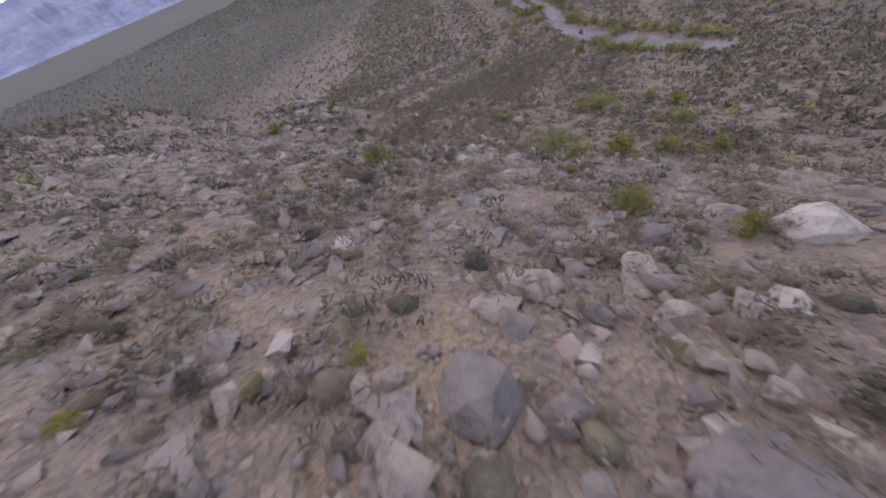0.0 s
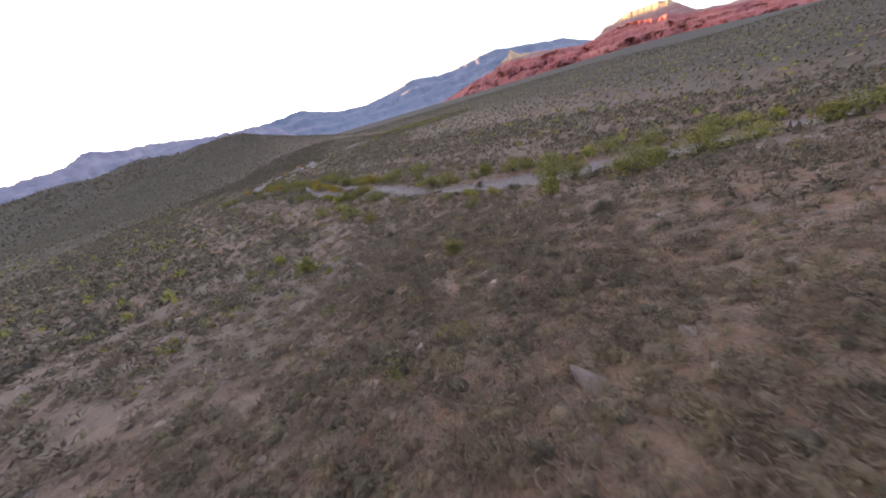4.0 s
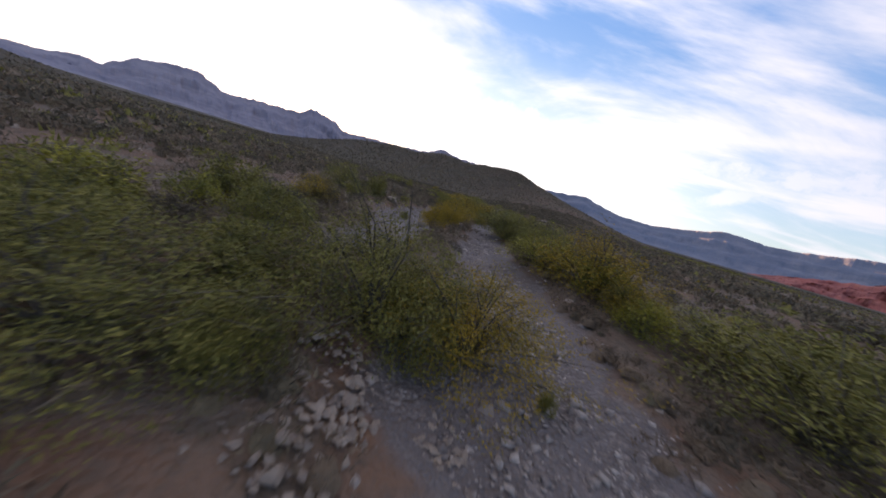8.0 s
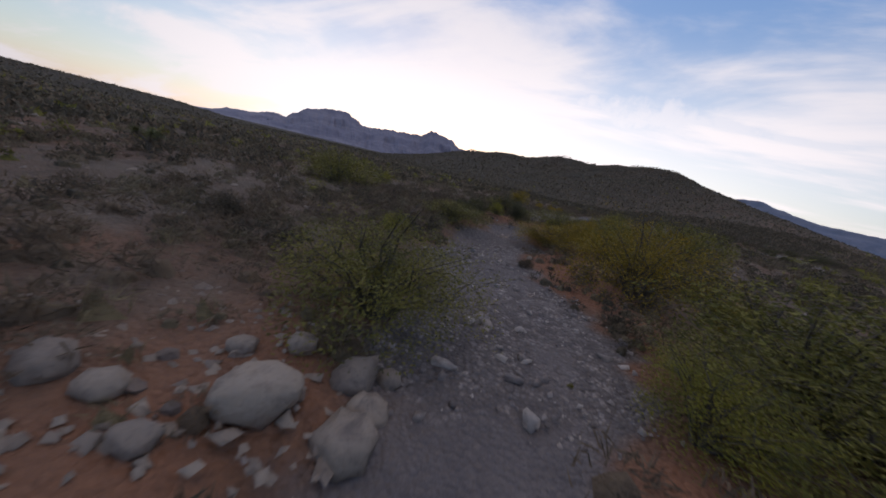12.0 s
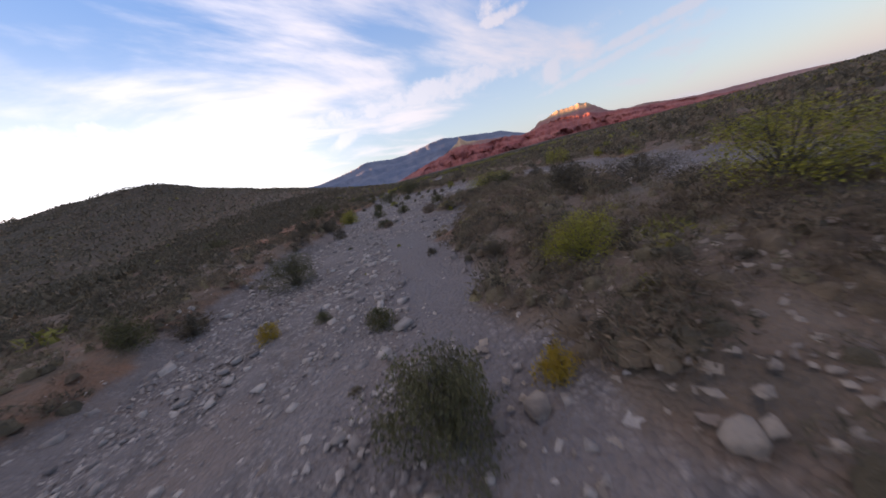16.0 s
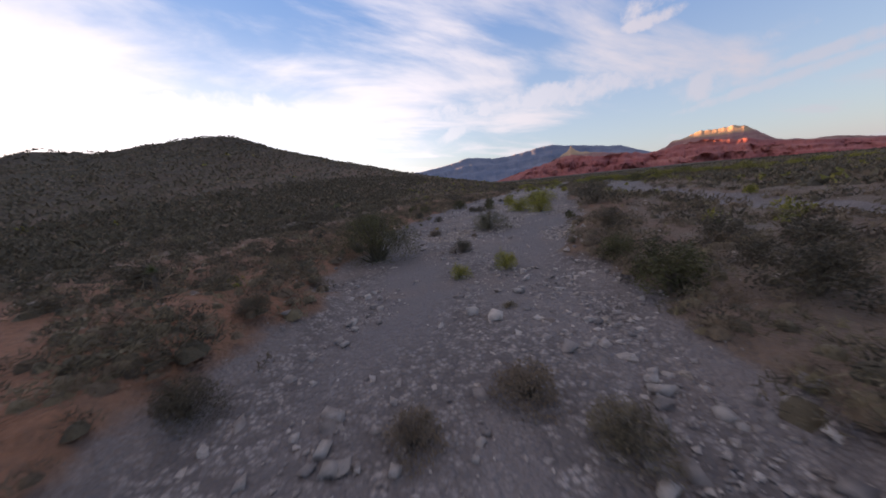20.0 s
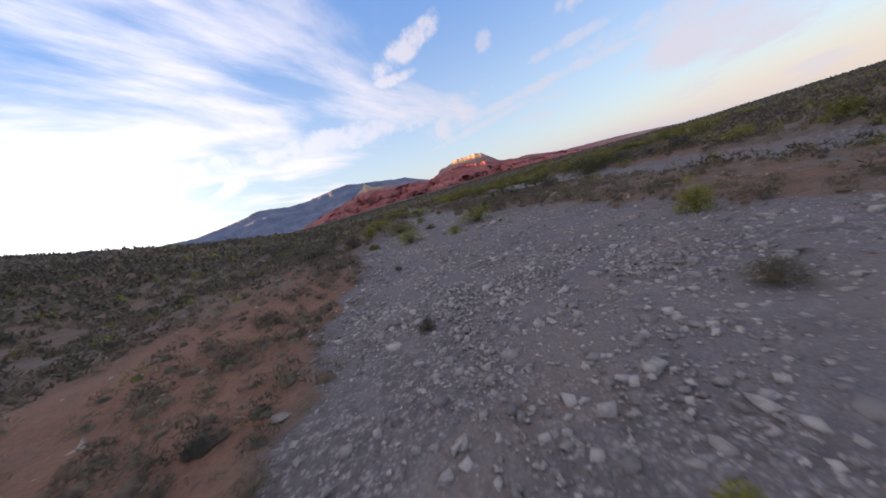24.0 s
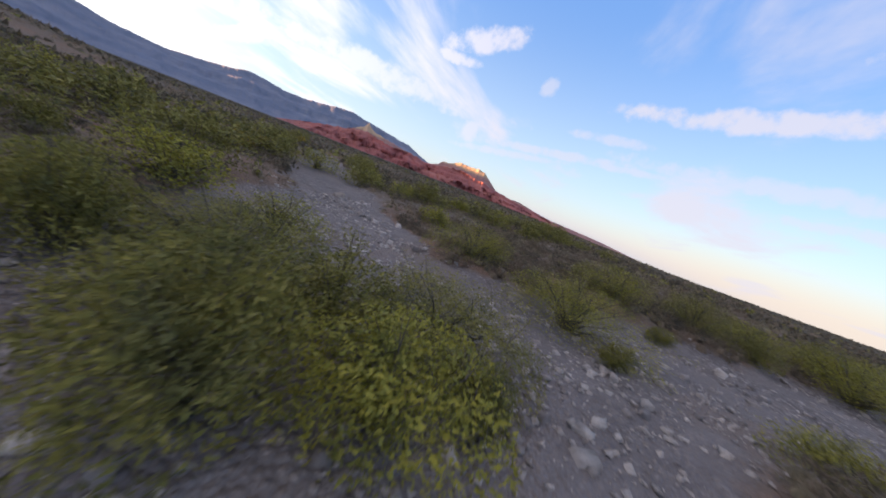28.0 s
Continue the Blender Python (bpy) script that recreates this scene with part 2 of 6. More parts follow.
def stone_material(name, a, b, c):
    mat, nt, bsdf = material(name, 0.9)
    at = place_of(nt)
    lot = num(nt, "FRACT", num(nt, "ADD", nt.nodes.new("ShaderNodeObjectInfo").outputs["Random"], nt.nodes.new("ShaderNodeNewGeometry").outputs["Random Per Island"]))
    col = blend(nt, lot, a, b)
    col = blend(nt, fade(nt, speckle(nt, at, 5.0, 6, 0.65, 0.4), 0.46, 0.70), col, c)
    col = blend(nt, num(nt, "MULTIPLY", fade(nt, speckle(nt, at, 40.0, 3), 0.5, 0.8), 0.35), col, (0.10, 0.09, 0.09))
    nt.links.new(col, bsdf.inputs["Base Color"])
    relief(nt, bsdf, speckle(nt, at, 18.0, 6, 0.7), 0.6, 0.04)
    return mat


def leaf_material(name, a, b, c, rough=0.75):
    mat, nt, bsdf = material(name, rough)
    lot = num(nt, "FRACT", num(nt, "ADD", nt.nodes.new("ShaderNodeObjectInfo").outputs["Random"], nt.nodes.new("ShaderNodeNewGeometry").outputs["Random Per Island"]))
    col = blend(nt, lot, a, b)
    col = blend(nt, fade(nt, speckle(nt, place_of(nt), 2.6, 3), 0.45, 0.68), col, c)
    nt.links.new(col, bsdf.inputs["Base Color"])
    relief(nt, bsdf, speckle(nt, place_of(nt), 24.0, 3, 0.7), 0.9, 0.05)
    see = nt.nodes.new("ShaderNodeBsdfTranslucent")
    nt.links.new(col, see.inputs[0])
    mix = nt.nodes.new("ShaderNodeMixShader")
    mix.inputs[0].default_value = 0.14
    nt.links.new(bsdf.outputs[0], mix.inputs[1])
    nt.links.new(see.outputs[0], mix.inputs[2])
    nt.links.new(mix.outputs[0], nt.nodes["Material Output"].inputs[0])
    return mat


def bark_material(name, a, b):
    mat, nt, bsdf = material(name, 0.95)
    at = place_of(nt)
    nt.links.new(blend(nt, speckle(nt, at, 14.0, 5, 0.7), a, b), bsdf.inputs["Base Color"])
    relief(nt, bsdf, speckle(nt, at, 60.0, 4), 0.7, 0.01)
    return mat


def cliff_material(name, low, high, band, scale, sunlit_cap=None):
    """Layered rock: beds follow the height, gullies follow the face."""
    mat, nt, bsdf = material(name, 1.0)
    at = place_of(nt)
    bend = speckle(nt, at, 0.004, 5, 0.6)
    split = nt.nodes.new("ShaderNodeSeparateXYZ")
    nt.links.new(at, split.inputs[0])
    layer = nt.nodes.new("ShaderNodeCombineXYZ")
    nt.links.new(num(nt, "MULTIPLY", num(nt, "ADD", split.outputs[2], num(nt, "MULTIPLY", bend, 60.0)), scale), layer.inputs[2])
    nt.links.new(num(nt, "MULTIPLY", split.outputs[0], scale * 0.05), layer.inputs[0])
    strata = speckle(nt, layer.outputs[0], 1.0, 5, 0.7)
    col = blend(nt, fade(nt, strata, 0.38, 0.62), low, high)
    col = blend(nt, fade(nt, speckle(nt, at, 0.008, 5, 0.55, 0.5), 0.35, 0.75), col, band)
    # paler rock above a height, coloured to strengthen the sunlit look of the summit
    if sunlit_cap:
        col = blend(nt, fade(nt, num(nt, "ADD", split.outputs[2], num(nt, "MULTIPLY", bend, 40.0)), 186.0, 206.0), col, sunlit_cap)
    nt.links.new(col, bsdf.inputs["Base Color"])
    relief(nt, bsdf, num(nt, "ADD", num(nt, "MULTIPLY", strata, 1.5), speckle(nt, at, 0.03, 6, 0.65)), 0.55, 7.0)
    return mat


GROUND = ground_material()
STONE = stone_material("river_stone", (0.17, 0.145, 0.136), (0.50, 0.432, 0.382), (0.27, 0.228, 0.208))
WARM_STONE = stone_material("limestone_block", (0.28, 0.228, 0.190), (0.40, 0.328, 0.265), (0.20, 0.162, 0.140))
SHARD = stone_material("broken_limestone", (0.180, 0.144, 0.126), (0.32, 0.242, 0.190), (0.130, 0.106, 0.094))
CREOSOTE = leaf_material("creosote_leaf", (0.205, 0.190, 0.050), (0.300, 0.258, 0.060), (0.125, 0.122, 0.042))
RABBIT = leaf_material("rabbitbrush_leaf", (0.380, 0.325, 0.046), (0.280, 0.262, 0.048), (0.190, 0.190, 0.046))
ACACIA = leaf_material("acacia_leaf", (0.430, 0.270, 0.030), (0.340, 0.250, 0.036), (0.200, 0.170, 0.036))
BLACK = leaf_material("blackbrush_leaf", (0.115, 0.094, 0.064), (0.160, 0.128, 0.084), (0.076, 0.066, 0.047))
OLIVE = leaf_material("bitterbrush_leaf", (0.105, 0.100, 0.046), (0.150, 0.134, 0.060), (0.068, 0.065, 0.034))
DEAD = leaf_material("dry_twig", (0.185, 0.136, 0.094), (0.258, 0.194, 0.132), (0.122, 0.092, 0.066), 0.95)
SAGE = leaf_material("bursage_leaf", (0.195, 0.157, 0.099), (0.258, 0.206, 0.130), (0.128, 0.104, 0.067))
STRAW = leaf_material("straw_grass", (0.330, 0.265, 0.150), (0.250, 0.205, 0.120), (0.180, 0.150, 0.090))
BLADE = leaf_material("yucca_blade", (0.130, 0.145, 0.055), (0.200, 0.195, 0.085), (0.085, 0.095, 0.045), 0.5)
THATCH = leaf_material("dead_yucca_blade", (0.260, 0.215, 0.150), (0.180, 0.150, 0.110), (0.120, 0.100, 0.075), 0.95)
BARK = bark_material("grey_brown_bark", (0.085, 0.070, 0.058), (0.160, 0.135, 0.110))
# the next two: grey rock with the blue of distance haze mixed into the colour
HAZED_GREY_CLIFF = cliff_material("hazed_grey_cliff", (0.225, 0.215, 0.275), (0.300, 0.280, 0.330), (0.190, 0.185, 0.245), 0.020)
HAZED_BLUE_CLIFF = cliff_material("hazed_far_slope", (0.160, 0.185, 0.255), (0.225, 0.232, 0.285), (0.130, 0.155, 0.220), 0.012)
BROWN_HILL = cliff_material("brown_hill", (0.095, 0.078, 0.060), (0.125, 0.100, 0.074), (0.075, 0.066, 0.052), 0.012)
RED_CLIFF = cliff_material("red_sandstone", (0.320, 0.092, 0.084), (0.420, 0.165, 0.135), (0.235, 0.085, 0.086), 0.034)
# the last colour carries part of the summit's sunlight
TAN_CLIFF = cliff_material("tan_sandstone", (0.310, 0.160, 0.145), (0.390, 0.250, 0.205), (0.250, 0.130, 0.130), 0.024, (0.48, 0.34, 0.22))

# ---- helpers for meshes ----
def fast_mesh(name, verts, faces, mat, smooth=False):
    """A mesh from arrays of points and of faces that all have as many corners."""
    me = bpy.data.meshes.new(name)
    verts, faces = np.ascontiguousarray(verts, np.float32), np.ascontiguousarray(faces, np.int32)
    n, k = faces.shape
    me.vertices.add(len(verts))
    me.vertices.foreach_set("co", verts.ravel())
    me.loops.add(n * k)
    me.loops.foreach_set("vertex_index", faces.ravel())
    me.polygons.add(n)
    me.polygons.foreach_set("loop_start", np.arange(0, n * k, k, dtype=np.int32))
    me.polygons.foreach_set("loop_total", np.full(n, k, np.int32))
    me.update(calc_edges=True)
    me.materials.append(mat)
    if smooth:
        me.polygons.foreach_set("use_smooth", np.ones(n, bool))
    return me


def thing(name, label, category, group=""):
    return tagged(new(name), label, category, group)


def part_of(name, mesh, parent, label=""):
    ob = new(name, mesh)
    ob.parent = parent
    return tagged(ob, label)


# ---- the ground: one sheet to the horizon ----
def ease(a, b, v):
    u = np.clip((v - a) / (b - a), 0.0, 1.0)
    return u * u * (3.0 - 2.0 * u)


# Gravel channels: x, y and half width along each bed.
BED_LOWER = ((26, -19, 3.0), (14, -10.5, 2.4), (6.3, -4.6, 1.8), (3.2, -0.4, 1.4), (1.0, 3.0, 1.3), (0.4, 4.8, 1.6), (-0.7, 7, 1.6), (-2.0, 10, 1.5), (-4.2, 13, 1.6), (-6.4, 16.8, 1.5),
             (-9.3, 20.8, 1.2), (-12.0, 25.6, 0.9), (-15.0, 30.5, 0.9), (-18.6, 36.0, 0.7))
BED_LEFT = ((-9.6, 14.8, 0.7), (-11.0, 17.6, 1.2), (-15.0, 23.0, 1.3), (-18.6, 29.0, 0.7), (-19.2, 32, 0.75), (-22.0, 39.2, 0.9), (-25.4, 42.2, 0.9),
            (-28.2, 44.9, 1.0), (-31.6, 48.4, 1.15), (-33.6, 50.4, 1.2), (-36.2, 52.2, 1.1), (-38.2, 54.6, 0.9), (-39.2, 57.2, 0.8))
BED_MIDDLE = ((-42.0, 61.0, 0.7), (-43.4, 63.5, 1.3), (-46.5, 71, 2.0), (-48.6, 80, 2.6), (-48.3, 87, 2.7), (-47.3, 93, 3.0), (-43.5, 99, 4.6), (-41.2, 105, 6.2),
              (-41.0, 112, 5.4), (-41.0, 118, 3.3), (-40.9, 124, 2.1), (-41.6, 129, 2.3), (-41.8, 134, 2.6))
BED_UPPER = ((-41.8, 134, 2.6), (-41.6, 139, 3.0), (-40.2, 145, 4.4), (-38.2, 150, 4.8), (-36.0, 157, 5.0), (-33.0, 165, 5.2), (-29.5, 173, 5.2), (-26.2, 180, 4.8),
             (-24.2, 186, 4.3), (-21.0, 192, 3.6), (-17.0, 197, 2.3), (-14.0, 203, 1.8), (-8.0, 214, 1.5), (0.0, 232, 1.5))
BED_SIDE = ((-39, 85, 1.8), (-35.5, 95, 2.2), (-33, 106, 0.7), (-31, 120, 0.3), (-29, 140, 0.9), (-25, 156, 2.6), (-17, 172, 2.4), (-11, 182, 2.4), (-6, 190, 3.6),
            (-2.5, 197.5, 4.6), (1.6, 202, 2.4), (3.6, 207, 1.7), (6, 216, 1.6), (11, 232, 1.6))
BED_EAST = ((-2.5, 197.5, 4.0), (4.6, 201.0, 1.8), (9, 198.0, 2.4), (16, 192, 2.6), (30, 182, 2.4))


# Smooth sandy runs within the beds: x, y and half width.
LANES = (((1.6, 1.6, 0.50), (1.4, 2.8, 0.50), (1.3, 4.3, 0.42), (0.9, 5.4, 0.25)),
         ((-12.0, 24.6, 0.3), (-12.7, 26.2, 0.3), (-14.5, 30.0, 0.4)),
         ((-18.5, 29.0, 0.35), (-18.9, 31.0, 0.42), (-20.4, 34.5, 0.4), (-21.2, 37.0, 0.4), (-25.2, 41.7, 0.55), (-27.9, 44.4, 0.5), (-31.5, 48.2, 0.5)),
         ((-46.6, 84.8, 0.3), (-46.3, 86.1, 0.32), (-46.0, 88.8, 0.4), (-45.5, 93.3, 0.5)),
         ((-42.7, 134.7, 0.4), (-42.2, 136.4, 0.5), (-43.0, 139.7, 0.6), (-44.2, 143.6, 0.5), (-43.9, 145.6, 0.6), (-43.2, 148.3, 0.6), (-41.9, 152.0, 0.5)),
         ((-39.0, 139.5, 0.6), (-38.9, 142.9, 0.7), (-37.2, 144.6, 0.8), (-36.4, 147.0, 0.9)),
         ((-41.9, 154.0, 0.45), (-40.9, 156.4, 0.5), (-39.9, 157.8, 0.6), (-36.9, 161.0, 0.6), (-34.1, 165.5, 0.7)),
         ((-26.2, 182.6, 0.35), (-25.3, 184.0, 0.35), (-24.2, 185.6, 0.4), (-22.5, 188.4, 0.4)))


# soil bars with brush on them, within the beds: a line and its reach
BARS = ((-42.2, 96.6, -38.6, 98.6, 1.2),)


def lane_mask(x, y):
    """1 on the smooth runs, 0 beside them."""
    best = np.full(np.shape(x), -9.0)
    for lane in LANES:
        for (ax, ay, aw), (bx, by, bw) in zip(lane, lane[1:]):
            best = np.maximum(best, 0.5 * (aw + bw) - ridge_gap(x, y, ax, ay, bx, by))
    return ease(-0.25, 0.15, best + 0.08 * np.sin(y * 2.3 + 2 * np.sin(x * 1.9)))


def bed_mask(x, y):
    """1 inside the gravel beds, 0 on the banks."""
    best = np.full(np.shape(x), -9.0)
    for bed in (BED_LOWER, BED_LEFT, BED_MIDDLE, BED_UPPER, BED_SIDE, BED_EAST):
        for (ax, ay, aw), (bx, by, bw) in zip(bed, bed[1:]):
            dx, dy = bx - ax, by - ay
            u = np.clip(((x - ax) * dx + (y - ay) * dy) / (dx * dx + dy * dy), 0, 1)
            gap = np.hypot(x - ax - u * dx, y - ay - u * dy)
            best = np.maximum(best, aw + u * (bw - aw) - gap)
    for ax, ay, bx, by, reach in BARS:
        best = np.minimum(best, ridge_gap(x, y, ax, ay, bx, by) - reach)
    return ease(-0.35, 0.35, best + 0.25 * np.sin(x * 1.7 + 1.3 * np.sin(y * 1.1)) + 0.15 * np.sin(y * 2.9 + x))


SLOPE_Y = (-400, -110, -85, -72, -65, -61.5, -57.5, -50, -44, -30, -22, -15, -8, -3.5, 2)
SLOPE_Z = (60, 34, 27, 22.0, 18.4, 15.6, 12.4, 10.4, 8.5, 4.6, 2.9, 1.5, 0.95, 0.8, 0)


def swell(x, y, seed):
    return (np.sin(x * 0.31 + seed) * np.sin(y * 0.27 + 1.7 * seed) + 0.6 * np.sin(x * 0.73 + y * 0.41 + 2.1 * seed) * np.sin(y * 0.67 - 0.3 * x + seed)
            + 0.35 * np.sin(x * 1.63 - y * 0.9 + seed) * np.sin(y * 1.49 + 0.5 * x + 0.7 * seed))


def ridge_gap(x, y, ax, ay, bx, by):
    dx, dy = bx - ax, by - ay
    u = np.clip(((x - ax) * dx + (y - ay) * dy) / (dx * dx + dy * dy), 0, 1)
    return np.hypot(x - ax - u * dx, y - ay - u * dy)


def ground_height(x, y):
    x, y = np.asarray(x, float), np.asarray(y, float)
    far = np.hypot(x + 20, y - 80)
    bearing = np.degrees(np.arctan2(x + 20, y - 80))
    east = ease(38, 62, bearing) * (1 - ease(86, 106, bearing))
    z = 0.0058 * np.clip(y, 0, 230) + (0.0105 - 0.0225 * east) * np.maximum(0, far - 170)
    # rocky hillside where the flight begins
    side = ease(-62, -14, x) * (1 - ease(30, 95, x))
    z = z + np.interp(y, SLOPE_Y, SLOPE_Z) * side
    z = z + 3.4 * np.exp(-((x + 5.5) / 4.6) ** 2 - ((y + 55.5) / 5.5) ** 2) + 2.0 * np.exp(-((x + 15) / 7) ** 2 - ((y + 62) / 8) ** 2)
    # long dark hill on the inner side of the bend
    gap = ridge_gap(x, y, -124, 267, -360, 284)
    foot = np.minimum(np.minimum(ridge_gap(x, y, -48, 70, -41, 134), ridge_gap(x, y, -41, 134, -26, 180)), ridge_gap(x, y, -26, 180, 6, 232))
    knob = 2.2 * np.maximum(0, 1 - np.hypot(x + 210, y - 271) / 30) ** 1.3
    z = z + ease(2, 37, foot) * (30.8 * np.maximum(0, 1 - gap / 127) ** 1.5 * (1 + 0.03 * swell(x * 0.25, y * 0.25, 3.0)) + knob)
    # flat-topped hill further round
    gap = ridge_gap(x, y, -395, -40, -330, -110)
    z = z + 5.5 * np.minimum(1, np.maximum(0, 1.6 - gap / 62)) ** 1.2
    # low rise beyond the last channel
    gap = ridge_gap(x, y, 420, 60, 700, -200)
    z = z + 9.0 * np.maximum(0, 1 - gap / 330) ** 1.5
    bed = bed_mask(x, y)
    near = 1 - ease(60, 300, far)
    bank = 0.30 + 0.16 * swell(x * 0.6, y * 0.6, 1.0)
    z = z + (1 - bed) * np.maximum(0.05, bank) * (0.35 + 0.65 * near)
    z = z + 0.06 * bed * swell(x, y, 2.0) + (1 - bed) * 0.10 * swell(x * 1.3, y * 1.3, 5.0) * near
    return z


# orange soil: a line, its reach and its strength
RED_BANKS = ((-49, 108, -47.5, 124, 8, 1), (-50, 120, -44, 119.6, 4.6, 1), (-48, 120, -44.5, 150, 9, 0.65), (-44.5, 150, -34, 178, 9, 0.65), (-40, 58, -29, 46, 3.5, 1),
             (-18, 188.5, -8, 191, 4.5, 0.15), (9.5, -54, 4.3, -44, 3.2, 0.45))
# bare patches: x, y, radius and the share of the low brush that is missing
CLEARINGS = ((-4.2, 3.2, 4.2, 0.75), (-2.2, -1.6, 2.4, 0.6), (-46.4, 119.8, 3.6, 0.92), (-43.4, 119.2, 1.6, 0.9), (-15.3, 21.3, 2.0, 0.7), (-20.6, 30.2, 1.4, 0.5), (-43.9, 157.6, 2.2, 0.5))


def red_soil(x, y):
    """1 on the bare orange banks."""
    best = np.zeros(np.shape(x))
    for ax, ay, bx, by, reach, strength in RED_BANKS:
        best = np.maximum(best, strength * (1 - ease(0.4 * reach, reach, ridge_gap(x, y, ax, ay, bx, by))))
    return best * (1 - bed_mask(x, y))


def thinned(x, y):
    """The share of the low brush that grows: less on orange soil and in clearings."""
    keep = 1 - 0.5 * red_soil(x, y)
    for ax, ay, reach, lost in CLEARINGS:
        keep = keep * (1 - lost * (1 - ease(0.6 * reach, reach, np.hypot(x - ax, y - ay))))
    return keep


FLIGHT_LINE = ((22, -73), (5, -51), (1, -29), (2, -11), (0, 0), (-5, 11), (-12, 22), (-18, 28), (-28, 44), (-41, 57), (-48, 78), (-40, 116), (-43, 142), (-41, 156), (-30, 176), (-18, 191), (-7, 197), (0, 199), (12, 202))


def path_gap(x, y):
    """Rough distance from the line of flight."""
    best = np.full(np.shape(x), 1e9)
    for (ax, ay), (bx, by) in zip(FLIGHT_LINE, FLIGHT_LINE[1:]):
        best = np.minimum(best, ridge_gap(x, y, ax, ay, bx, by))
    return best

def steps(lo, hi, fine, reach):
    mid = list(np.arange(lo, hi + 0.01, fine))
    out, gap = [], fine
    while not out or out[-1] < reach:
        gap *= 1.085
        out.append((out[-1] if out else 0) + gap)
    return np.array([lo - v for v in reversed(out)] + mid + [hi + v for v in out])


def build_ground():
    gx, gy = steps(-62, 34, 0.68, 4300), steps(-86, 226, 0.68, 4300)
    x, y = np.meshgrid(gx, gy)
    z = ground_height(x, y)
    close = 1 - ease(20, 60, np.hypot(np.maximum(0, np.abs(x + 14) - 48), np.maximum(0, np.abs(y - 70) - 156)))
    rocky = ease(3.0, 8.5, np.interp(y, SLOPE_Y, SLOPE_Z) * ease(-62, -14, x) * (1 - ease(30, 95, x)))
    rng = np.random.default_rng(4)
    z = z + rng.normal(0, 0.018, z.shape) * close + rng.normal(0, 0.035, z.shape) * close * rocky
    n, m = x.shape
    idx = np.arange(n * m).reshape(n, m)
    faces = np.stack([idx[:-1, :-1], idx[:-1, 1:], idx[1:, 1:], idx[1:, :-1]], -1).reshape(-1, 4)
    me = fast_mesh("ground", np.stack([x, y, z], -1).reshape(-1, 3), faces, GROUND, True)
    far = ease(55, 112, np.hypot(np.maximum(0, np.abs(x + 14) - 30), np.maximum(0, np.abs(y - 70) - 150)) + 40)
    for key, mask in (("bed", bed_mask(x, y)), ("rocky", rocky), ("open", far), ("red", red_soil(x, y)), ("lane", lane_mask(x, y))):
        me.attributes.new(key, "FLOAT", "POINT").data.foreach_set("value", mask.astype(np.float32).ravel())
    return tagged(new("ground", me), "dry desert ground with gravel washes and tan dirt banks", "ground", kind="structure")


ground = build_ground()


# ---- mountains: skyline as azimuth and elevation from the washes, in degrees ----
def mountain_range(name, label, skyline, crest_r, foot_r, mat, seed, rough, open_face=0.0, per=7):
    azs, els = np.array(skyline[0::2], float), np.array(skyline[1::2], float)
    a = np.linspace(azs[0], azs[-1], int((azs[-1] - azs[0]) * per))

    def crag(along, up, octaves, step, u=0.0):
        """Uneven relief along the range at the height u."""
        return np.array([noise.fractal(Vector((v * along + seed, u * up + step, step)), 0.85, 2.1, octaves) for v in a])

    base = np.interp(a, azs, els)
    el = base + 0.20 * crag(0.9, 0, 6, 3.0) * rough * np.clip(base / 3, 0, 1)
    calm = 1 - open_face * np.exp(-((a - 41.5) / 5.5) ** 4)
    crest = np.tan(np.radians(np.maximum(el, -1.6))) * crest_r + 2.6
    rows = np.concatenate([np.linspace(0, 1, 30), [1.08, 1.25, 1.5]])
    verts = []
    for u in rows:
        if u <= 1:
            shape = 0.55 * u ** 1.2 + 0.45 * (ease(0.26, 0.48, u) * 0.35 + ease(0.58, 0.72, u) * 0.35 + ease(0.84, 0.98, u) * 0.30)
        else:
            shape = 1 - (u - 1) * 1.5
        hump = np.sin(min(u, 1) * math.pi) ** 0.7 * calm
        r = foot_r + (crest_r - foot_r) * u + crag(0.33, 1.3, 6, 1.0, u) * 120 * rough * hump - (1 - calm) * 150 * min(u, 1)
        foot = (0.0105 - 0.0225 * ease(38, 62, a) * (1 - ease(86, 106, a))) * np.maximum(0, r - 190) - 9
        h = foot + (crest - foot) * np.maximum(shape, 0) + crag(0.7, 3.0, 5, 5.0, u) * 0.06 * crest * rough * hump
        verts.append(np.stack([np.sin(np.radians(a)) * r - 25, np.cos(np.radians(a)) * r + 90, h], -1))
    n, m = len(rows), len(a)
    idx = np.arange(n * m).reshape(n, m)
    faces = np.stack([idx[:-1, :-1], idx[:-1, 1:], idx[1:, 1:], idx[1:, :-1]], -1).reshape(-1, 4)[:, ::-1]
    return tagged(new(name, fast_mesh(name, np.concatenate(verts), faces, mat, True)), label, "mountain", kind="structure")


